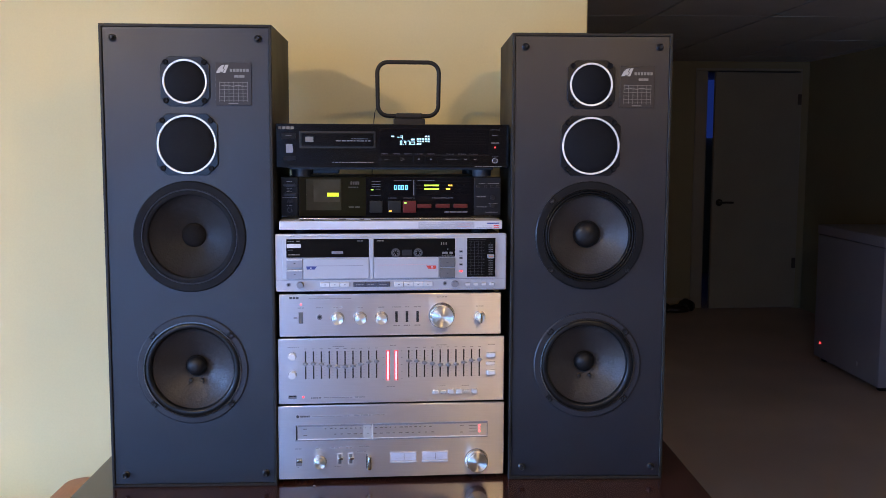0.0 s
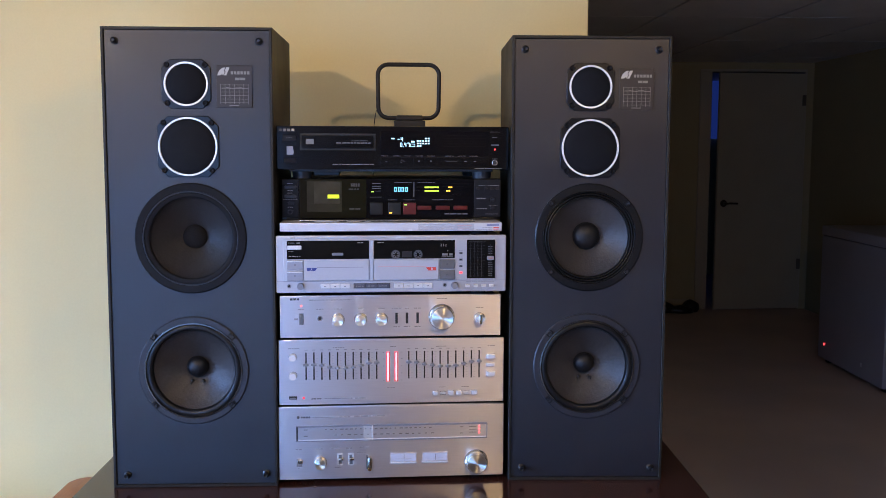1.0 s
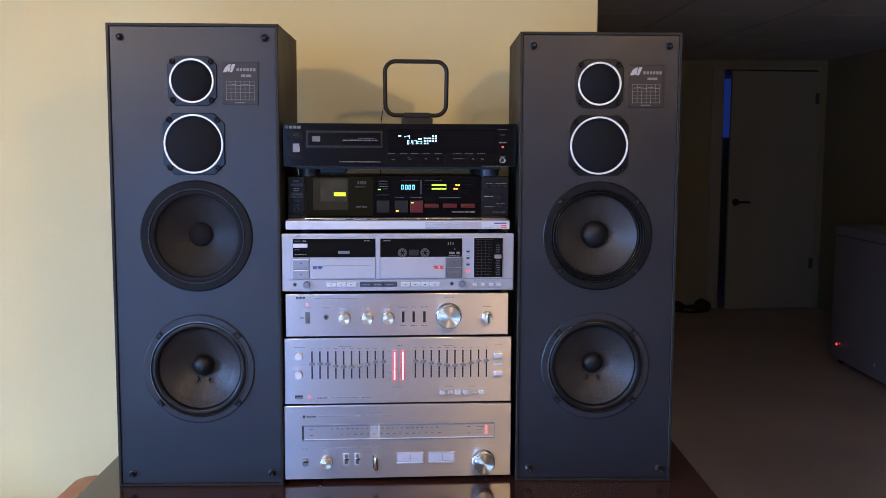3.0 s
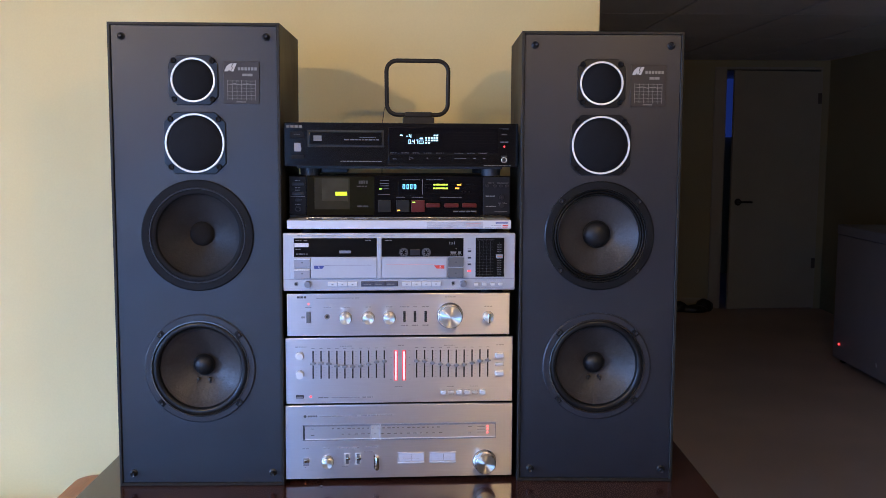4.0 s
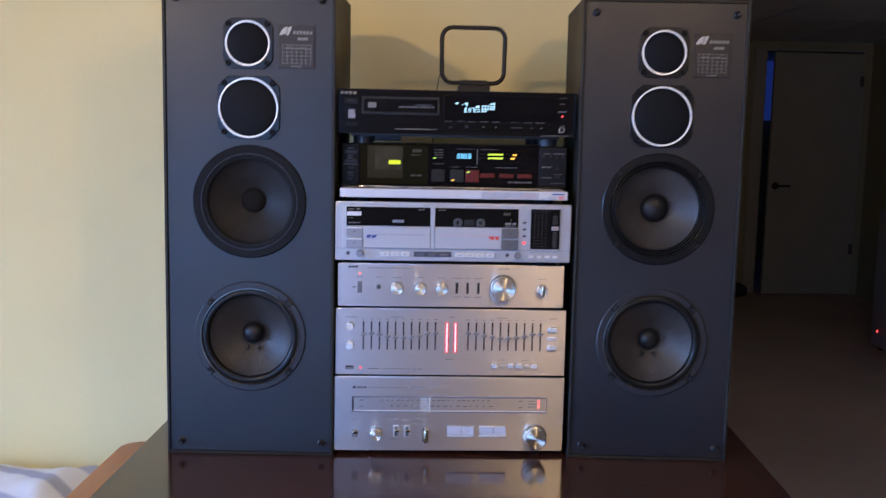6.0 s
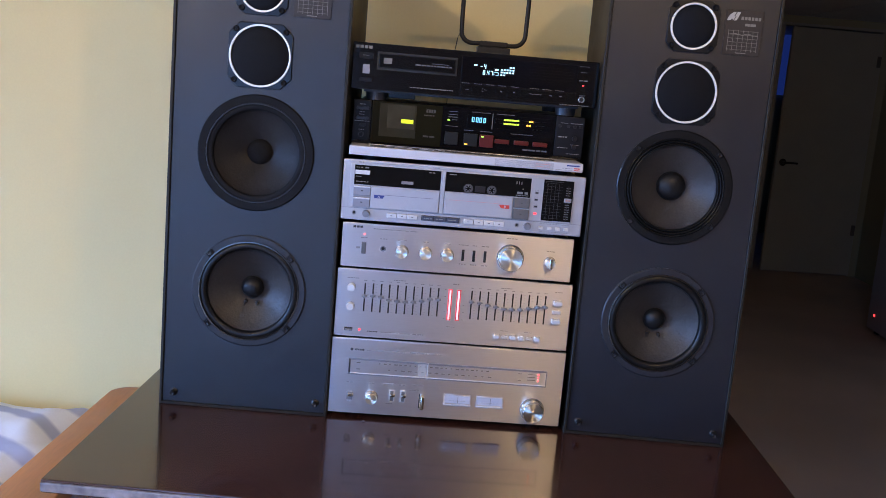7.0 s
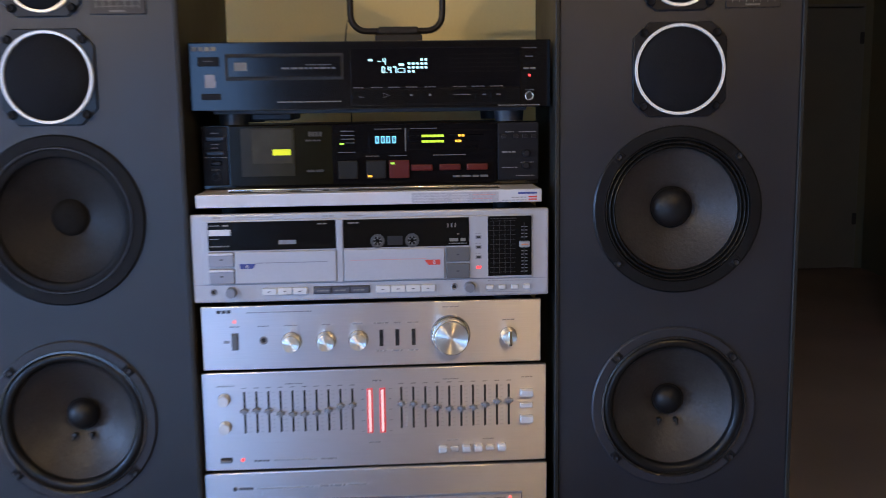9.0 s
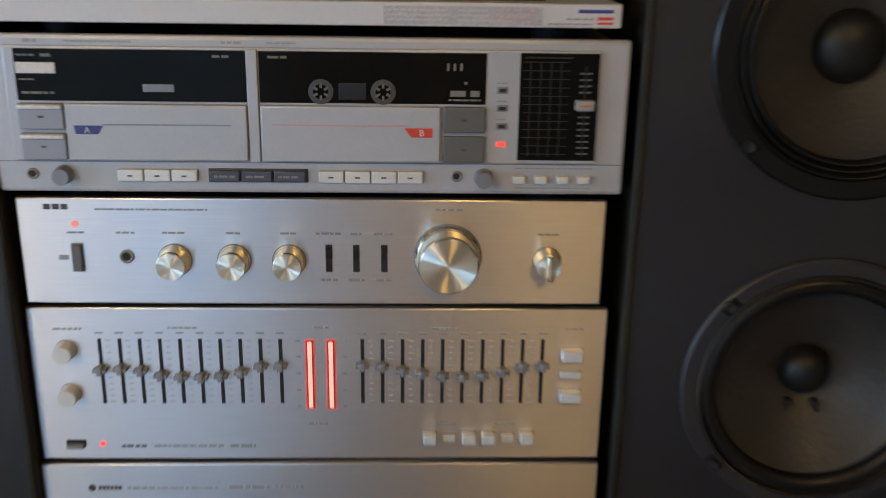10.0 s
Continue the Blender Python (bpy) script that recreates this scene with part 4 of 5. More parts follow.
disc("pilot_lamp", eq, -0.1705, 0.9210, 0.0022, M_LED_RED)

# amplifier ---------------------------------------------------------
Z0, Z1 = 1.0395, 1.1205
am = unit("amplifier", "brushed silver stereo amplifier with a large knob, on the equaliser", "amplifier", -0.2140, 0.2105, Z0, Z1, -0.003, 0.30, M_ALU)
feet(am, -0.17, 0.17, 1.0300, Z0 + 0.004)
slot("power_switch", am, -0.1775, -0.1690, 1.0645, 1.0865, M_ALU_DARK)
key("rocker", am, -0.1768, -0.1697, 1.0655, 1.0855, 0.004, M_KEYDARK)
disc("pilot_lamp", am, -0.1732, 1.1010, 0.0024, M_LED_SOFT)
ringed_jack(am, -0.1380, 1.0765, 0.0052)
for x in (-0.1035, -0.0605, -0.0205):
    knob("tone_knob", am, x, 1.0738, 0, 0.0112, 0.016, pointer=10)
for x in (0.0085, 0.0285, 0.0490):
    s = slot("slide_switch", am, x - 0.0024, x + 0.0024, 1.0650, 1.0860)
    part("slide_cap", bx(B(), x - 0.0022, x + 0.0022, -0.0035, 0, 1.0760, 1.0835, 0.0006), M_GREYKEY, s)
knob("volume_knob", am, 0.0955, 1.0772, 0, 0.0225, 0.022)
kb = knob("selector_knob", am, 0.1690, 1.0745, 0, 0.0095, 0.016)
part("grip", bx(B(), 0.1665, 0.1715, -0.0215, -0.012, 1.0650, 1.0845, 0.0015), M_KNOB_SIDE, kb)
rows = words(-0.187, -0.180, 1.0755, 0.0035, 40)
for x, w in ((-0.1735, 0.012), (-0.138, 0.013), (-0.1035, 0.016), (-0.0605, 0.010), (-0.0205, 0.012), (0.0085, 0.018), (0.0285, 0.008), (0.0490, 0.015), (0.169, 0.015)):
    rows += words(x - w / 2, x + w / 2, 1.0945, 0.0014, int(x * 1e4) + 2000)
for x in (0.0085, 0.0285, 0.0490):
    rows += words(x - 0.006, x + 0.006, 1.0588, 0.0018, int(x * 1e4) + 3000)
rows += words(0.086, 0.106, 1.1130, 0.0014, 41) + words(-0.158, -0.078, 1.1120, 0.0012, 42)
bars("lettering", rows, 0, M_PRINT_GREY, am)
bars("mark", [(-0.1945, -0.1895, 1.1118, 1.1158), (-0.1883, -0.1832, 1.1118, 1.1158), (-0.1820, -0.1772, 1.1118, 1.1158)], 0, M_PRINT_DARK, am)

# double cassette deck ---------------------------------------------------------
Z0, Z1 = 1.1270, 1.2365
dk = unit("double_cassette_deck", "silver double cassette deck with two tape doors, on the amplifier", "cassette deck", -0.2195, 0.2190, Z0, Z1, -0.012, 0.29, M_ALU_FLAT, bevel=0.003)
feet(dk, -0.17, 0.17, 1.1160, Z0 + 0.004)
bm = B()
bx(bm, -0.2060, 0.1985, -0.0025, 0.001, 1.1500, 1.2290, 0.0012)
part("upper_panel", bm, M_ALU_FLAT, dk)
FRONT = -0.0026


def letter(ch, x, z, h, y, material, parent):
    data = bpy.data.curves.new("letter", "FONT")
    data.body, data.size, data.extrude, data.align_x = ch, h * 1.4, 0.0002, "CENTER"
    tmp = bpy.data.objects.new("letter", data)
    scene.collection.objects.link(tmp)
    me = bpy.data.meshes.new_from_object(tmp)
    bpy.data.objects.remove(tmp)
    me.transform(Matrix.Translation((x, y, z)) @ Matrix.Rotation(radians(90), 4, "X"))
    ob = new("letter", me)
    ob.parent = parent
    me.materials.append(material)
    return ob



def deckpart(name, x0, x1, z0, z1, out, material, parent=None, label="", b=0.0006):
    return part(name, bx(B(), x0, x1, FRONT - out, FRONT + 0.001, z0, z1, b), material, parent or dk, label)


for nm, x0, x1, d0, d1 in (("a", -0.1985, -0.0440, -0.1670, -0.0440), ("b", -0.0350, 0.1195, -0.0350, 0.0885)):
    wn = deckpart("tape_window", x0, x1, 1.1920, 1.2270, 0.0008, M_DECKGLASS, label="smoked tape window")
    dr = deckpart("tape_door", d0, d1, 1.1515, 1.1905, 0.0040, M_ALU_FLAT, label="silver tape door", b=0.0012)
    if nm == "a":
        bars("stripe", [(-0.142, -0.055, 1.1762, 1.1770)], FRONT - 0.004, M_ALU_DARK, dr)
        bm = prism(B(), [(-0.1615, 1.1758), (-0.1420, 1.1758), (-0.1455, 1.1700), (-0.1605, 1.1700)], FRONT - 0.0046, FRONT - 0.0035)
        part("tag", bm, M_BLUE, dr, "blue tag with the letter A")
        letter("A", -0.1525, 1.1708, 0.0042, FRONT - 0.0048, M_STICKER, dr)
        lab = deckpart("label_strip", -0.1975, -0.1710, 1.2105, 1.2180, 0.0016, M_STICKER, wn, "white label strip")
        deckpart("tape_label", -0.1140, -0.0925, 1.1985, 1.2040, 0.0011, M_ALU_DARK, wn)
        bars("window_print", words(-0.196, -0.184, 1.2228, 0.0012, 60) + words(-0.180, -0.172, 1.2228, 0.0020, 61) + words(-0.196, -0.186, 1.2065, 0.001, 62) + words(-0.195, -0.172, 1.1975, 0.0016, 63) + words(-0.066, -0.052, 1.2230, 0.0016, 64), FRONT - 0.0008, M_PRINT_MID, wn)
        for z0, z1 in ((1.1725, 1.1905), (1.1515, 1.1700)):
            kk = deckpart("transport_key", -0.1985, -0.1680, z0, z1, 0.0038, M_KEYSIL, b=0.001)
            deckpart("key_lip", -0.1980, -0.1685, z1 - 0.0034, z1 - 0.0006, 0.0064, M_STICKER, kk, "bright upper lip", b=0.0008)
            bars("symbol", [(-0.1850, -0.1815, (z0 + z1) / 2 - 0.0008, (z0 + z1) / 2 + 0.0008)], FRONT - 0.0038, M_PRINT_DARK, kk)
    else:
        bars("stripe", [(-0.027, 0.066, 1.1770, 1.1777)], FRONT - 0.004, M_REDLINE, dr)
        bm = prism(B(), [(0.0635, 1.1758), (0.0830, 1.1758), (0.0830, 1.1695), (0.0685, 1.1695)], FRONT - 0.0046, FRONT - 0.0035)
        part("tag", bm, M_RED, dr, "red tag with the letter B")
        letter("B", 0.0755, 1.1705, 0.0045, FRONT - 0.0048, M_STICKER, dr)
        for x in (0.0065, 0.0490):
            rl = part("tape_reel", lathe(B(), x, 1.2000, [(0.0086, FRONT - 0.0007), (0.0086, FRONT - 0.0011), (0.0054, FRONT - 0.0013), (0.0052, FRONT - 0.0009)], 32), M_REEL, wn, "pale toothed tape hub")
            bm = B()
            for k in range(6):
                a = math.pi / 3 * k
                bb = B()
                bx(bb, -0.0008, 0.0008, FRONT - 0.0014, FRONT - 0.0008, 0.0026, 0.0057)
                bmesh.ops.transform(bb, matrix=Matrix.Translation((x, 0, 1.2000)) @ Matrix.Rotation(a, 4, "Y"), verts=bb.verts)
                tmp = bpy.data.meshes.new("tmp")
                bb.to_mesh(tmp)
                bb.free()
                bm.from_mesh(tmp)
                bpy.data.meshes.remove(tmp)
            part("reel_teeth", bm, M_TEETH, wn)
        deckpart("tape_pack", 0.0185, 0.0375, 1.1945, 1.2060, 0.0010, M_TAPE, wn)
        bars("window_print", words(-0.029, -0.016, 1.2230, 0.0016, 70) + [(0.0925 + 0.0045 * k, 0.0940 + 0.0045 * k, 1.2150, 1.2200) for k in range(3)] + words(0.095, 0.115, 1.1995, 0.0040, 71) + words(0.094, 0.116, 1.1950, 0.0012, 72) + [(0.1045, 0.1065, 1.2058, 1.2075)], FRONT - 0.0008, M_PRINT_MID, wn)
        for z0, z1 in ((1.1725, 1.1905), (1.1515, 1.1700)):
            kk = deckpart("transport_key", 0.0905, 0.1195, z0, z1, 0.0038, M_KEYDARK, b=0.001)
            bars("symbol", [(0.1030, 0.1065, (z0 + z1) / 2 - 0.0008, (z0 + z1) / 2 + 0.0008)], FRONT - 0.0038, M_PRINT_DARK, kk)
deckpart("divider", -0.0432, -0.0358, 1.1505, 1.2280, 0.0030, M_ALU_FLAT, b=0.0008)
for k, z in enumerate((1.2020, 1.1895, 1.1770)):
    lk = deckpart("indicator_frame", 0.1272, 0.1345, z - 0.0022, z + 0.0022, 0.0008, M_ALU_DARK, b=0.0003)
    deckpart("indicator_off", 0.1285, 0.1332, z - 0.0012, z + 0.0012, 0.0012, M_SLOT, lk, b=0.0)
    bars("caption", words(0.127, 0.134, z + 0.0048, 0.0010, 80 + k), FRONT, M_PRINT_GREY, lk)
deckpart("red_indicator", 0.1280, 0.1338, 1.1626, 1.1660, 0.0010, M_LED_RED, label="lit red indicator", b=0.0004)
gw = deckpart("level_panel", 0.1425, 0.1970, 1.1530, 1.2275, 0.0008, M_DECKGLASS, label="black level and tone panel")
rows = [(0.1450, 0.1765, 1.1575 + 0.0058 * k, 1.1579 + 0.0058 * k) for k in range(12)]
rows += [(x, x + 0.0005, 1.156, 1.222) for x in (0.1495, 0.1565, 0.1635, 0.1705)]
rows += words(0.146, 0.180, 1.2245, 0.0010, 90)
bars("tone_chart", rows, FRONT - 0.0008, M_CHARTDARK, gw)
rows = []
for k in range(14):
    z = 1.1575 + 0.0043 * k
    if abs(z - 1.1925) > 0.004:
        rows += [(0.1838, 0.1868, z, z + 0.0012), (0.1886, 0.1916, z, z + 0.0012)]
bars("slider_scale", rows, FRONT - 0.0009, M_PRINT_CD, gw)
slot("slider_slot", gw, 0.1872, 0.1882, 1.1560, 1.2190).location.y = FRONT - 0.0006
bal = deckpart("balance_slider", 0.1812, 0.1942, 1.1888, 1.1962, 0.0060, M_PRINT_GREY, gw, "grey slider cap", b=0.0012)
deckpart("slider_mark", 0.1835, 0.1920, 1.1920, 1.1932, 0.0064, M_AMBERPRINT, bal, b=0.0)
bars("lower_seam", [(-0.2180, 0.2175, 1.1490, 1.1496)], 0, M_ALU_DARK, dk)
ringed_jack(dk, -0.1950, 1.1405, 0.0040)
ringed_jack(dk, 0.1005, 1.1405, 0.0040)
knob("level_knob", dk, -0.1735, 1.1400, 0, 0.0062, 0.010, face=False, side=M_ALU_DARK, seg=28)
knob("level_knob", dk, 0.1195, 1.1395, 0, 0.0062, 0.010, face=False, side=M_ALU_DARK, seg=28)
for k in range(3):
    key("transport_key", dk, -0.1360 + 0.0187 * k, -0.1182 + 0.0187 * k, 1.1360, 1.1445, 0.0042, M_CAPSIL, b=0.0009)
grp = part("dubbing_group", bx(B(), -0.0735, -0.0040, -0.0012, 0.001, 1.1352, 1.1450, 0.0005), M_PRINT_DARK, dk, "dark group of dubbing keys")
for x0, x1 in ((-0.0720, -0.0515), (-0.0500, -0.0290), (-0.0275, -0.0055)):
    part("dubbing_key", bx(B(), x0, x1, -0.0045, 0, 1.1362, 1.1440, 0.0008), M_KEYBLUE, grp)
    bars("key_print", words(x0 + 0.003, x1 - 0.003, 1.1401, 0.0016, int(x0 * 1e4) + 4000), -0.0045, M_PRINT_MID2, grp)
for k in range(4):
    key("transport_key", dk, 0.0035 + 0.0185 * k, 0.0212 + 0.0185 * k, 1.1355, 1.1442, 0.0042, M_CAPSIL, b=0.0009)
for k, x in enumerate((0.1445, 0.1600, 0.1755, 0.1905)):
    key("small_key", dk, x - 0.0042, x + 0.0042, 1.1362, 1.1415, 0.0050, M_CAPSIL, b=0.0008)
rows = words(-0.192, -0.183, 1.2320, 0.0024, 100) + words(-0.165, -0.120, 1.2318, 0.0010, 101) + words(-0.060, -0.045, 1.2318, 0.0014, 102) + words(-0.030, -0.010, 1.2318, 0.001, 103)
rows += words(0.142, 0.196, 1.1465, 0.0010, 104) + words(0.142, 0.196, 1.1322, 0.0008, 105)
bars("lettering", rows, 0, M_PRINT_GREY, dk)
bars("key_symbols", [(-0.1290 + 0.0187 * k, -0.1255 + 0.0187 * k, 1.1396, 1.1406) for k in range(3)] + [(0.0105 + 0.0185 * k, 0.0140 + 0.0185 * k, 1.1393, 1.1403) for k in range(4)], -0.0042, M_PRINT_DARK, dk)

# slim silver unit ---------------------------------------------------------
Z0, Z1 = 1.2445, 1.2605
sl = thing("slim_silver_unit", Matrix.Translation((0, -0.016, 0)), "slim silver unit with printed stickers, on the cassette deck", "hi-fi unit", "stacked hi-fi units")
part("body", bx(B(), -0.2110, 0.2095, 0, 0.29, Z0, Z1, 0.0012), M_EDGE, sl)
feet(sl, -0.17, 0.17, 1.2325, Z0 + 0.002)
part("top_slot", bx(B(), -0.1745, 0.1600, 0.020, 0.060, Z1 - 0.001, Z1 + 0.0008), M_SLOT, sl)
part("top_rail", bx(B(), -0.1770, 0.1615, 0.034, 0.0385, Z1 - 0.001, Z1 + 0.0030, 0.0006), M_CHROME, sl, "bright metal rail")
for x0, x1 in ((-0.147, -0.100), (-0.086, -0.060), (-0.052, -0.040)):
    part("bright_inset", bx(B(), x0, x1, 0.022, 0.0275, Z1, Z1 + 0.0014), M_EDGE, sl)
st = part("sticker", bx(B(), 0.0495, 0.1560, -0.0004, 0.001, 1.2460, 1.2580), M_SLIMSTICKER, sl, "grey foil printed sticker")
rows = []
for r in range(3):
    rows += words(0.052, 0.092, 1.2490 + 0.0032 * r, 0.0010, 110 + r) + words(0.099, 0.120, 1.2490 + 0.0032 * r, 0.0010, 120 + r)
bars("print", rows, -0.0004, M_PRINT_GREYER, st)
bars("red_print", words(0.124, 0.152, 1.2545, 0.0010, 130) + words(0.124, 0.150, 1.2500, 0.0010, 131), -0.0004, M_REDLINE, st)
s2 = part("badge", bx(B(), 0.1700, 0.2060, -0.0004, 0.001, 1.2462, 1.2580), M_EDGE, sl)
bars("blue_bar", [(0.1800, 0.2035, 1.2545, 1.2568)], -0.0004, M_BLUE, s2)
bars("red_bar", [(0.1930, 0.2035, 1.2500, 1.2520), (0.1930, 0.2035, 1.2470, 1.2486)], -0.0004, M_RED, s2)
bars("print", words(0.172, 0.190, 1.2505, 0.0012, 132) + words(0.160, 0.190, 1.2472, 0.0010, 133), -0.0004, M_PRINT_GREY, s2)

# black cassette deck ---------------------------------------------------------
Z0, Z1 = 1.2612, 1.3420
bk = unit("cassette_deck", "black single cassette deck with lit displays, on the slim silver unit", "cassette deck", -0.2120, 0.2165, Z0, Z1, 0.050, 0.34, M_CDFACE)
part("left_panel", bx(B(), -0.2110, -0.1790, -0.0035, 0.001, 1.2665, 1.3405, 0.0015), M_GREYPANEL, bk, "blue-grey control strip")
part("right_panel", bx(B(), 0.1630, 0.2155, -0.0035, 0.001, 1.2665, 1.3405, 0.0015), M_GREYPANEL, bk, "blue-grey control strip")
part("glass_front", bx(B(), -0.1775, 0.1615, -0.0020, 0.001, 1.2640, 1.3410, 0.0008), M_GLOSS, bk, "gloss black front window")
F = -0.0022


def bkpart(name, x0, x1, z0, z1, out, material, parent=None, label="", b=0.0004):
    return part(name, bx(B(), x0, x1, F - out, F + 0.001, z0, z1, b), material, parent or bk, label)


part("olive_front", bx(B(), -0.1772, -0.0480, -0.0024, 0.0, 1.2655, 1.3405, 0.0004), M_OLIVE, bk)
tw = bkpart("tape_window", -0.1630, -0.0955, 1.2770, 1.3380, 0.0012, M_BRONZEGLASS, label="smoked olive tape window")
bkpart("tape_view", -0.1490, -0.0985, 1.2930, 1.3360, 0.0016, M_BRONZEGLASS2, tw)
bkpart("lit_tape_label", -0.1230, -0.1005, 1.3035, 1.3110, 0.0022, M_LED_YELLOW, tw, "glowing yellow-green window")
bars("lettering", [(-0.0780 + 0.0045 * k, -0.0745 + 0.0045 * k, 1.3265, 1.3325) for k in range(4)] + words(-0.082, -0.061, 1.3215, 0.0020, 140) + words(-0.081, -0.060, 1.2830, 0.0030, 141), F - 0.0003, M_PRINT_FADED, bk)
rows = [(-0.0370, -0.0200, z, z + 0.0010) for z in (1.3320, 1.3265, 1.3220)] + [(-0.0300, -0.0200, 1.3172, 1.3180), (-0.0410, -0.0185, 1.3055, 1.3062)]
bars("captions", rows + words(0.006, 0.040, 1.3345, 0.0010, 142) + words(0.052, 0.085, 1.3345, 0.001, 143) + [(0.044, 0.0455, 1.3060, 1.3350)] + words(-0.006, 0.012, 1.3005, 0.0010, 144) + words(0.024, 0.046, 1.3005, 0.0010, 145) + words(0.080, 0.122, 1.3005, 0.0012, 146) + words(0.105, 0.150, 1.2730, 0.0026, 147)
     + words(0.050, 0.063, 1.3255, 0.001, 148) + words(0.050, 0.063, 1.3185, 0.001, 149) + [(0.100, 0.145, 1.3255, 1.3262), (0.100, 0.142, 1.3182, 1.3189)] + [(0.120 + 0.007 * k, 0.123 + 0.007 * k, 1.3105, 1.3120) for k in range(3)], F, M_PRINT_CD, bk)
bkpart("green_lamp", -0.0385, -0.0335, 1.3155, 1.3175, 0.0010, M_LED_GREEN)
for x0, x1, mtl in ((-0.0410, -0.0165, M_GREYKEY), (-0.0055, 0.0195, M_GREYKEY), (0.0235, 0.0490, M_REDKEY)):
    kk = bkpart("record_key" if mtl == M_REDKEY else "function_key", x0, x1, 1.2720, 1.2950, 0.0045, mtl, b=0.001, label="dull red key" if mtl == M_REDKEY else "grey key")
    if x0 > -0.01:
        if mtl == M_REDKEY:
            part("key_lamp", bx(B(), 0.0255, 0.0305, F - 0.0052, F - 0.004, 1.2900, 1.2922), M_LED_GREEN, kk)
        else:
            part("key_lamp", bx(B(), -0.0040, 0.0015, F - 0.0052, F - 0.004, 1.2740, 1.2765), M_LED_ORANGE, kk)
for x0 in (0.0515, 0.0875, 0.1225):
    bkpart("red_key", x0, x0 + 0.0275, 1.2808, 1.2890, 0.0040, M_REDKEY, b=0.0015, label="small dull red key")
cw = bkpart("counter_window", -0.0020, 0.0420, 1.3040, 1.3300, 0.0006, M_GLOSS, label="counter with cyan digits")


def digits(text, x, z, h, y, material, parent, gap=0.30):
    """Seven-stroke figures, h high, from x on."""
    segs = {"0": "abcdef", "1": "bc", "2": "abged", "3": "abgcd", "4": "fgbc", "5": "afgcd", "6": "afgedc", "7": "abc", "8": "abcdefg", "9": "abcdfg", "-": "g"}
    w, s = h * 0.52, h * 0.15
    bm = B()
    for ch in text:
        if ch == ".":
            bx(bm, x - w * 0.15, x + s - w * 0.15, y - 0.0003, y, z, z + s)
            x += s
            continue
        box = {"a": (0, w, h - s, h), "d": (0, w, 0, s), "g": (0, w, h / 2 - s / 2, h / 2 + s / 2), "f": (0, s, h / 2, h), "e": (0, s, 0, h / 2), "b": (w - s, w, h / 2, h), "c": (w - s, w, 0, h / 2)}
        for k in segs.get(ch, ""):
            a, c, d, e = box[k]
            bx(bm, x + a, x + c, y - 0.0003, y, z + d, z + e)
        x += w * (1 + gap) + s
    return part("digits", bm, material, parent, "glowing display figures")


digits("00", 0.0065, 1.3165, 0.0090, F - 0.0007, M_VFD_BLUE, cw)
digits("00", 0.0205, 1.3165, 0.0090, F - 0.0007, M_VFD_BLUE, cw)
lw = bkpart("level_window", 0.0480, 0.1560, 1.3075, 1.3325, 0.0004, M_GLOSS, label="level display with lit bars")
for z in (1.3235, 1.3165):
    bm = B()
    for k in range(6):
        bx(bm, 0.0655 + 0.0048 * k, 0.0699 + 0.0048 * k, F - 0.0009, F, z, z + 0.0030)
    part("green_bar", bm, M_LED_GREEN2, lw, "row of lit green segments")
    bm = B()
    for k in range(2):
        bx(bm, 0.1120 + 0.0045 * k - (0.004 if z < 1.32 else 0), 0.1155 + 0.0045 * k - (0.004 if z < 1.32 else 0), F - 0.0009, F, z, z + 0.0030)
    part("amber_bar", bm, M_LED_ORANGE, lw, "lit amber segments")
G = -0.0035
for k, z in enumerate((1.3255, 1.3075)):
    kk = part("strip_key", bx(B(), -0.2055, -0.1830, G - 0.0035, G, z - 0.0030, z + 0.0030, 0.0012), M_GREYKEY2, bk)
part("eject_key", bx(B(), -0.1990, -0.1875, G - 0.0035, G, 1.2920, 1.2975, 0.0012), M_BLACK, bk)
part("headphone_jack", lathe(B(), -0.1950, 1.2775, [(0.0058, G + 0.001), (0.0058, G - 0.0012), (0.0040, G - 0.0014), (0.0036, G + 0.0002), (0, G + 0.0002)], 24), M_BLACK, bk)
rows = words(-0.200, -0.190, 1.3325, 0.0014, 150) + words(-0.200, -0.190, 1.3185, 0.0012, 151) + words(-0.200, -0.190, 1.3140, 0.0012, 152) + words(-0.2085, -0.181, 1.3020, 0.0010, 153) + words(-0.200, -0.190, 1.2865, 0.0012, 154)
rows += words(0.172, 0.184, 1.3285, 0.0010, 155) + words(0.190, 0.212, 1.3285, 0.0010, 156) + words(0.168, 0.186, 1.3030, 0.0020, 157) + words(0.168, 0.188, 1.2830, 0.0012, 158) + words(0.192, 0.209, 1.2895, 0.001, 159) + words(0.186, 0.210, 1.2725, 0.001, 160)
bars("strip_print", rows, G, M_PRINT_MID2, bk)
for x in (0.1705, 0.1860, 0.1975, 0.2090):
    part("small_switch", bx(B(), x - 0.0030, x + 0.0030, G - 0.0025, G, 1.3205, 1.3250, 0.0006), M_BLACK, bk)
for z in (1.3010, 1.2855):
    part("small_dial", lathe(B(), 0.1990, z, [(0.0045, G + 0.001), (0.0045, G - 0.004), (0.0038, G - 0.005), (0, G - 0.005)], 20), M_BLACK, bk)

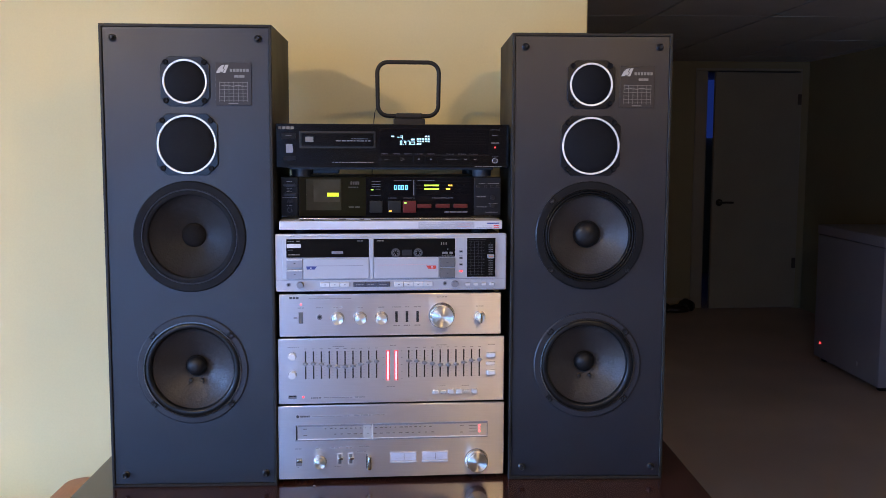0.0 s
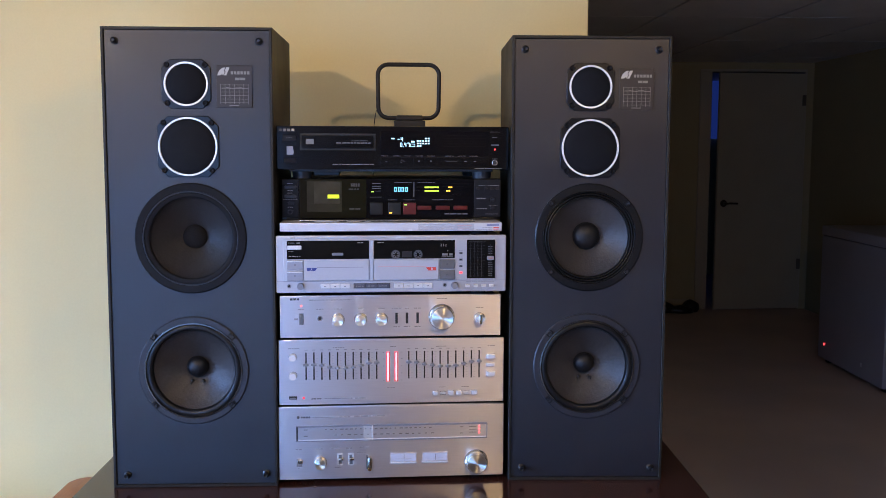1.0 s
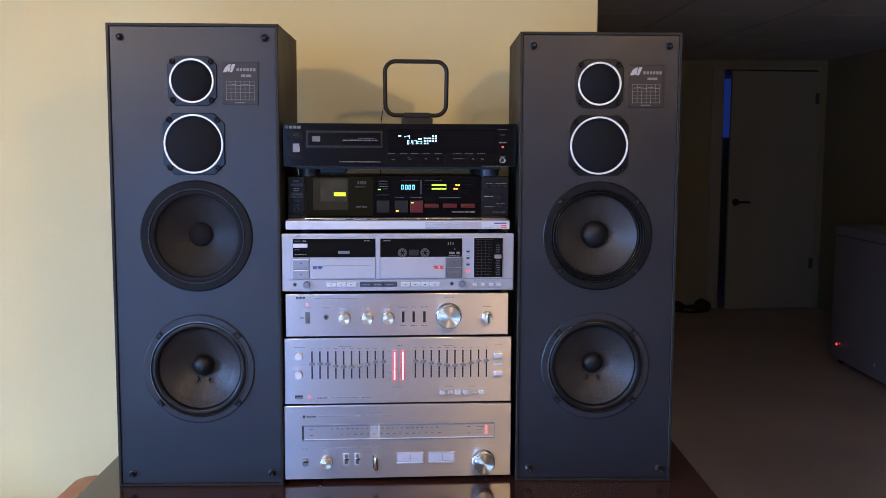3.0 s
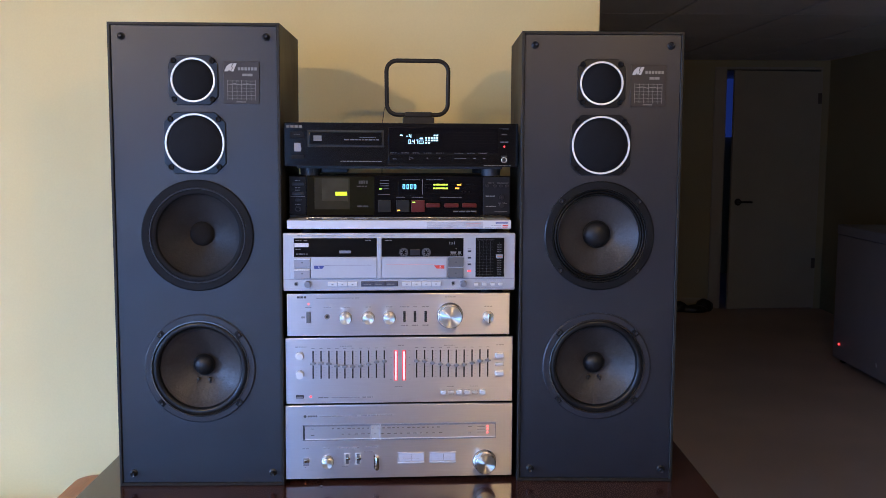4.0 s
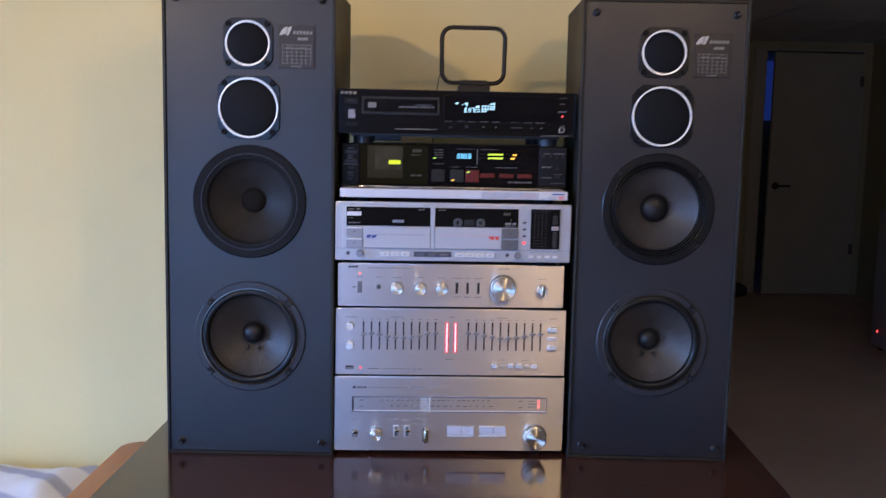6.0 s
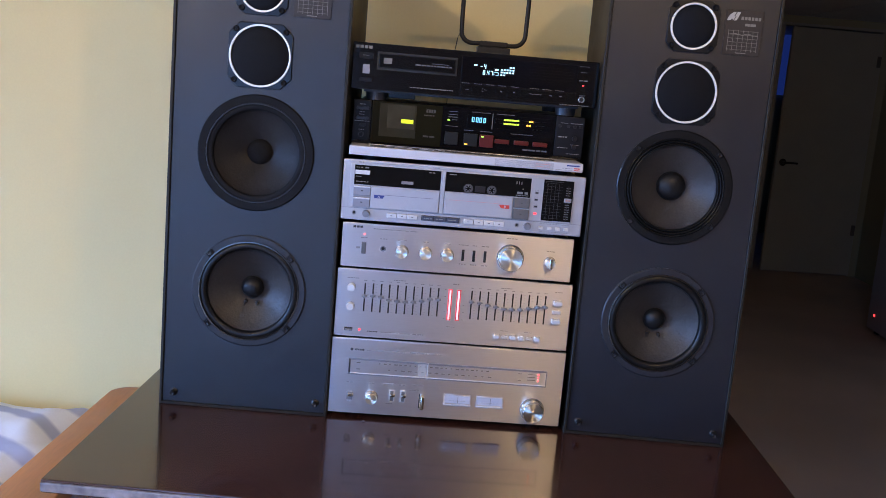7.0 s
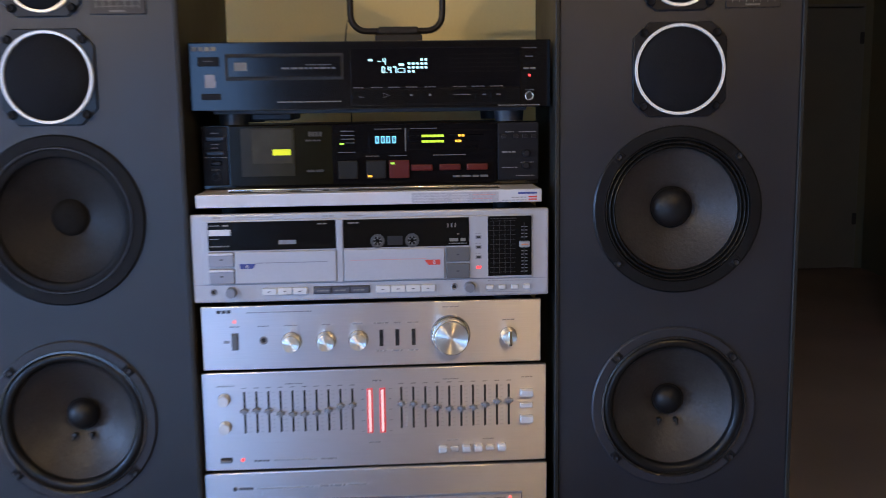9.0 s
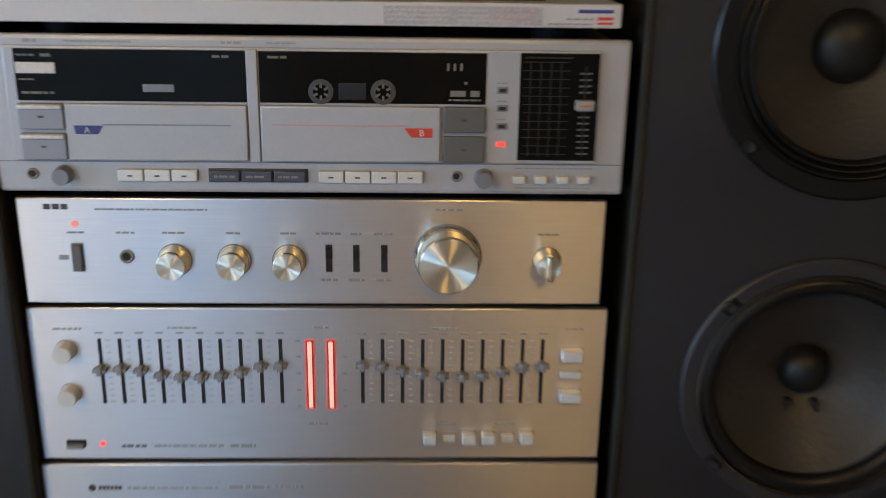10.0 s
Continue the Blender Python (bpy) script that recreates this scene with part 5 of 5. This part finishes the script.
# compact disc player ---------------------------------------------------------
Z0, Z1 = 1.3600, 1.4425
cd = unit("disc_player", "black compact disc player with a lit display, on the cassette deck", "disc player", -0.2175, 0.2260, Z0, Z1, 0.018, 0.35, M_CDFACE, case_drop=0.0005)
feet(cd, -0.172, 0.180, 1.3422, Z0 + 0.002, r=0.020, y0=0.05, y1=0.23, m=M_FOOTGREY)
part("chassis_base", bx(B(), -0.195, 0.200, 0.03, 0.34, 1.3555, 1.3640, 0.001), M_CASE, cd)
part("transformer_hump", bx(B(), -0.150, -0.100, 0.05, 0.20, 1.3470, 1.3562, 0.002), M_CASE, cd)
part("tray_surround", bx(B(), -0.1735, -0.0300, -0.0010, 0.001, 1.3965, 1.4285, 0.0008), M_SLOT, cd)
tr = part("disc_tray", bx(B(), -0.1705, -0.0335, -0.0045, 0.001, 1.4000, 1.4250, 0.0012), M_CDFACE, cd, "closed black disc tray")
bars("tray_badge", [(-0.1620, -0.1470, 1.4080, 1.4180)], -0.0045, M_PRINT_DIM, tr)
bars("tray_print", words(-0.105, -0.040, 1.4105, 0.0022, 170) + words(-0.076, -0.045, 1.4145, 0.0010, 171), -0.0045, M_PRINT_CD, tr)
key("power_key", cd, -0.2060, -0.1805, 1.4140, 1.4250, 0.0030, M_GREYPANEL)
bars("power_print", words(-0.199, -0.188, 1.4200, 0.0010, 172), -0.003, M_PRINT_CD, cd)
stick = part("sticker", prism(B(), [(-0.1985, 1.3880), (-0.1865, 1.3880), (-0.1850, 1.3935), (-0.1865, 1.3990), (-0.1865, 1.4040), (-0.1985, 1.4040)], -0.0008, 0.0004), M_KEYSIL, cd, "worn white sticker")
key("timer_key", cd, -0.2035, -0.1800, 1.3735, 1.3810, 0.0020, M_GREYPANEL)
bars("mark", [(-0.2130 + 0.0078 * k, -0.2070 + 0.0078 * k, 1.4320, 1.4372) for k in range(4)], 0, M_PRINT_MID, cd)
bars("front_print", words(-0.112, -0.034, 1.3700, 0.0014, 173) + words(0.160, 0.213, 1.3625, 0.0010, 174), 0, M_PRINT_MID, cd)
dw = part("display_window", bx(B(), -0.0220, 0.1880, -0.0012, 0.001, 1.3850, 1.4340, 0.0006), M_GLOSS, cd, "gloss black display window")
part("key_strip", bx(B(), -0.0220, 0.1880, -0.0010, 0.001, 1.3640, 1.3838, 0.0005), M_CDFACE, cd)
digits("-4", 0.0115, 1.4140, 0.0075, -0.0013, M_VFD, dw)
digits("0.47", 0.0165, 1.4035, 0.0078, -0.0013, M_VFD, dw)
rows = [(0.0000, 0.0055, 1.4180, 1.4205)]
for r in range(4):
    for c in range(5):
        if (r, c) in ((0, 0), (0, 1), (0, 2), (3, 2), (3, 3), (3, 4)):
            continue
        rows.append((0.0485 + 0.0052 * c, 0.0518 + 0.0052 * c, 1.4180 - 0.0047 * r, 1.4208 - 0.0047 * r))
rows += [(0.0360, 0.0450, 1.4040, 1.4048), (0.0360, 0.0450, 1.4085, 1.4093), (0.0360, 0.0368, 1.4040, 1.4093), (0.0442, 0.0450, 1.4040, 1.4093), (0.0375, 0.0440, 1.4120, 1.4150)]
bars("lit_symbols", rows, -0.0012, M_VFD, dw, "blue-white calendar dots")
rows = []
for x in (-0.012, 0.010, 0.031, 0.053, 0.076):
    rows += words(x - 0.007, x + 0.007, 1.3862, 0.0010, int(x * 1000) + 300)
for x in (0.112, 0.135, 0.158):
    rows += words(x - 0.008, x + 0.008, 1.3862, 0.0010, int(x * 1000) + 300)
rows += [(-0.013, -0.006, 1.3745, 1.3752), (0.051, 0.054, 1.3752, 1.3775), (0.074, 0.077, 1.3752, 1.3775), (0.140, 0.145, 1.3755, 1.3768), (0.158, 0.163, 1.3755, 1.3768), (0.104, 0.126, 1.3760, 1.3768)]
bars("key_print", rows, -0.0012, M_PRINT_CD, cd)
part("play_symbol", tube(B(), [(0.018, -0.0014, 1.3735), (0.018, -0.0014, 1.3790), (0.026, -0.0014, 1.3762)], 0.0004, closed=True, seg=6), M_PRINT_CD, cd)
for x0, x1 in ((-0.020, -0.003), (-0.001, 0.030), (0.042, 0.063), (0.065, 0.088), (0.100, 0.130), (0.132, 0.149), (0.151, 0.170)):
    part("play_key", bx(B(), x0, x1, -0.0013, 0, 1.3660, 1.3822, 0.0002), M_CDFACE, cd)
disc("pilot_lamp", cd, 0.1995, 1.3990, 0.0016, M_LED_RED)
bars("faint_list", [q for k in range(5) for q in words(0.100, 0.182, 1.4045 + 0.0052 * k, 0.0014, 400 + k)], -0.0012, M_PRINT_GHOST, dw)
bars("side_print", words(0.190, 0.208, 1.4325, 0.0008, 180) + words(0.194, 0.205, 1.4220, 0.0010, 181) + words(0.192, 0.207, 1.4075, 0.0022, 182) + words(0.194, 0.206, 1.3810, 0.0010, 183), 0, M_PRINT_CD, cd)
jk = part("headphone_jack", lathe(B(), 0.1995, 1.3735, [(0.0058, 0.001), (0.0058, -0.0014), (0.0048, -0.0020), (0.0038, -0.0014), (0.0036, 0.0)], 28), M_CHROME, cd, "bright ringed socket")
part("hole", lathe(B(), 0.1995, 1.3735, [(0.0040, -0.0004), (0, -0.0004)], 20), M_SLOT, jk)

# loop aerial ---------------------------------------------------------
AY, AX, AZ = 0.12, 0.038, 1.4430
an = thing("loop_antenna", Matrix.Translation((AX, AY, AZ)), "black plastic square loop antenna standing on the disc player", "antenna")
pts = []
w, z0, z1, r = 0.0615, 0.018, 0.124, 0.021
for cx, cz, a0 in ((w - r, z1 - r, 0), (-w + r, z1 - r, 90), (-w + r + 0.001, z0 + r, 180), (w - r - 0.001, z0 + r, 270)):
    pts += [(cx + r * math.cos(radians(a0 + 15 * k)), 0, cz + r * math.sin(radians(a0 + 15 * k))) for k in range(7)]
part("loop", tube(B(), pts, 0.0042, closed=True, seg=14), M_LOOP, an)
part("stand", bx(B(), -0.029, 0.033, -0.016, 0.016, 0.0, 0.013, 0.002), M_BLACK, an)
part("clip", bx(B(), -0.025, 0.029, -0.007, 0.007, 0.0125, 0.0235, 0.003), M_LOOP, an)
solid("antenna_wire", tube(B(), [(-0.002, 0.124, 1.4625), (-0.018, 0.126, 1.4640), (-0.0265, 0.128, 1.4760), (-0.0285, 0.130, 1.4660), (-0.0305, 0.132, 1.4500), (-0.031, 0.150, 1.4440), (-0.030, 0.300, 1.4440), (-0.030, 0.330, 1.30)], 0.0009, seg=6), M_LOOP, "thin dark antenna wire lying over the disc player", "wire")

solid("crumb", bx(B(), -0.1525, -0.1480, -0.026, -0.0225, TT, TT + 0.0022, 0.0009), M_PRINT_DIM, "tiny pale crumb lying on the dark table", "crumb")
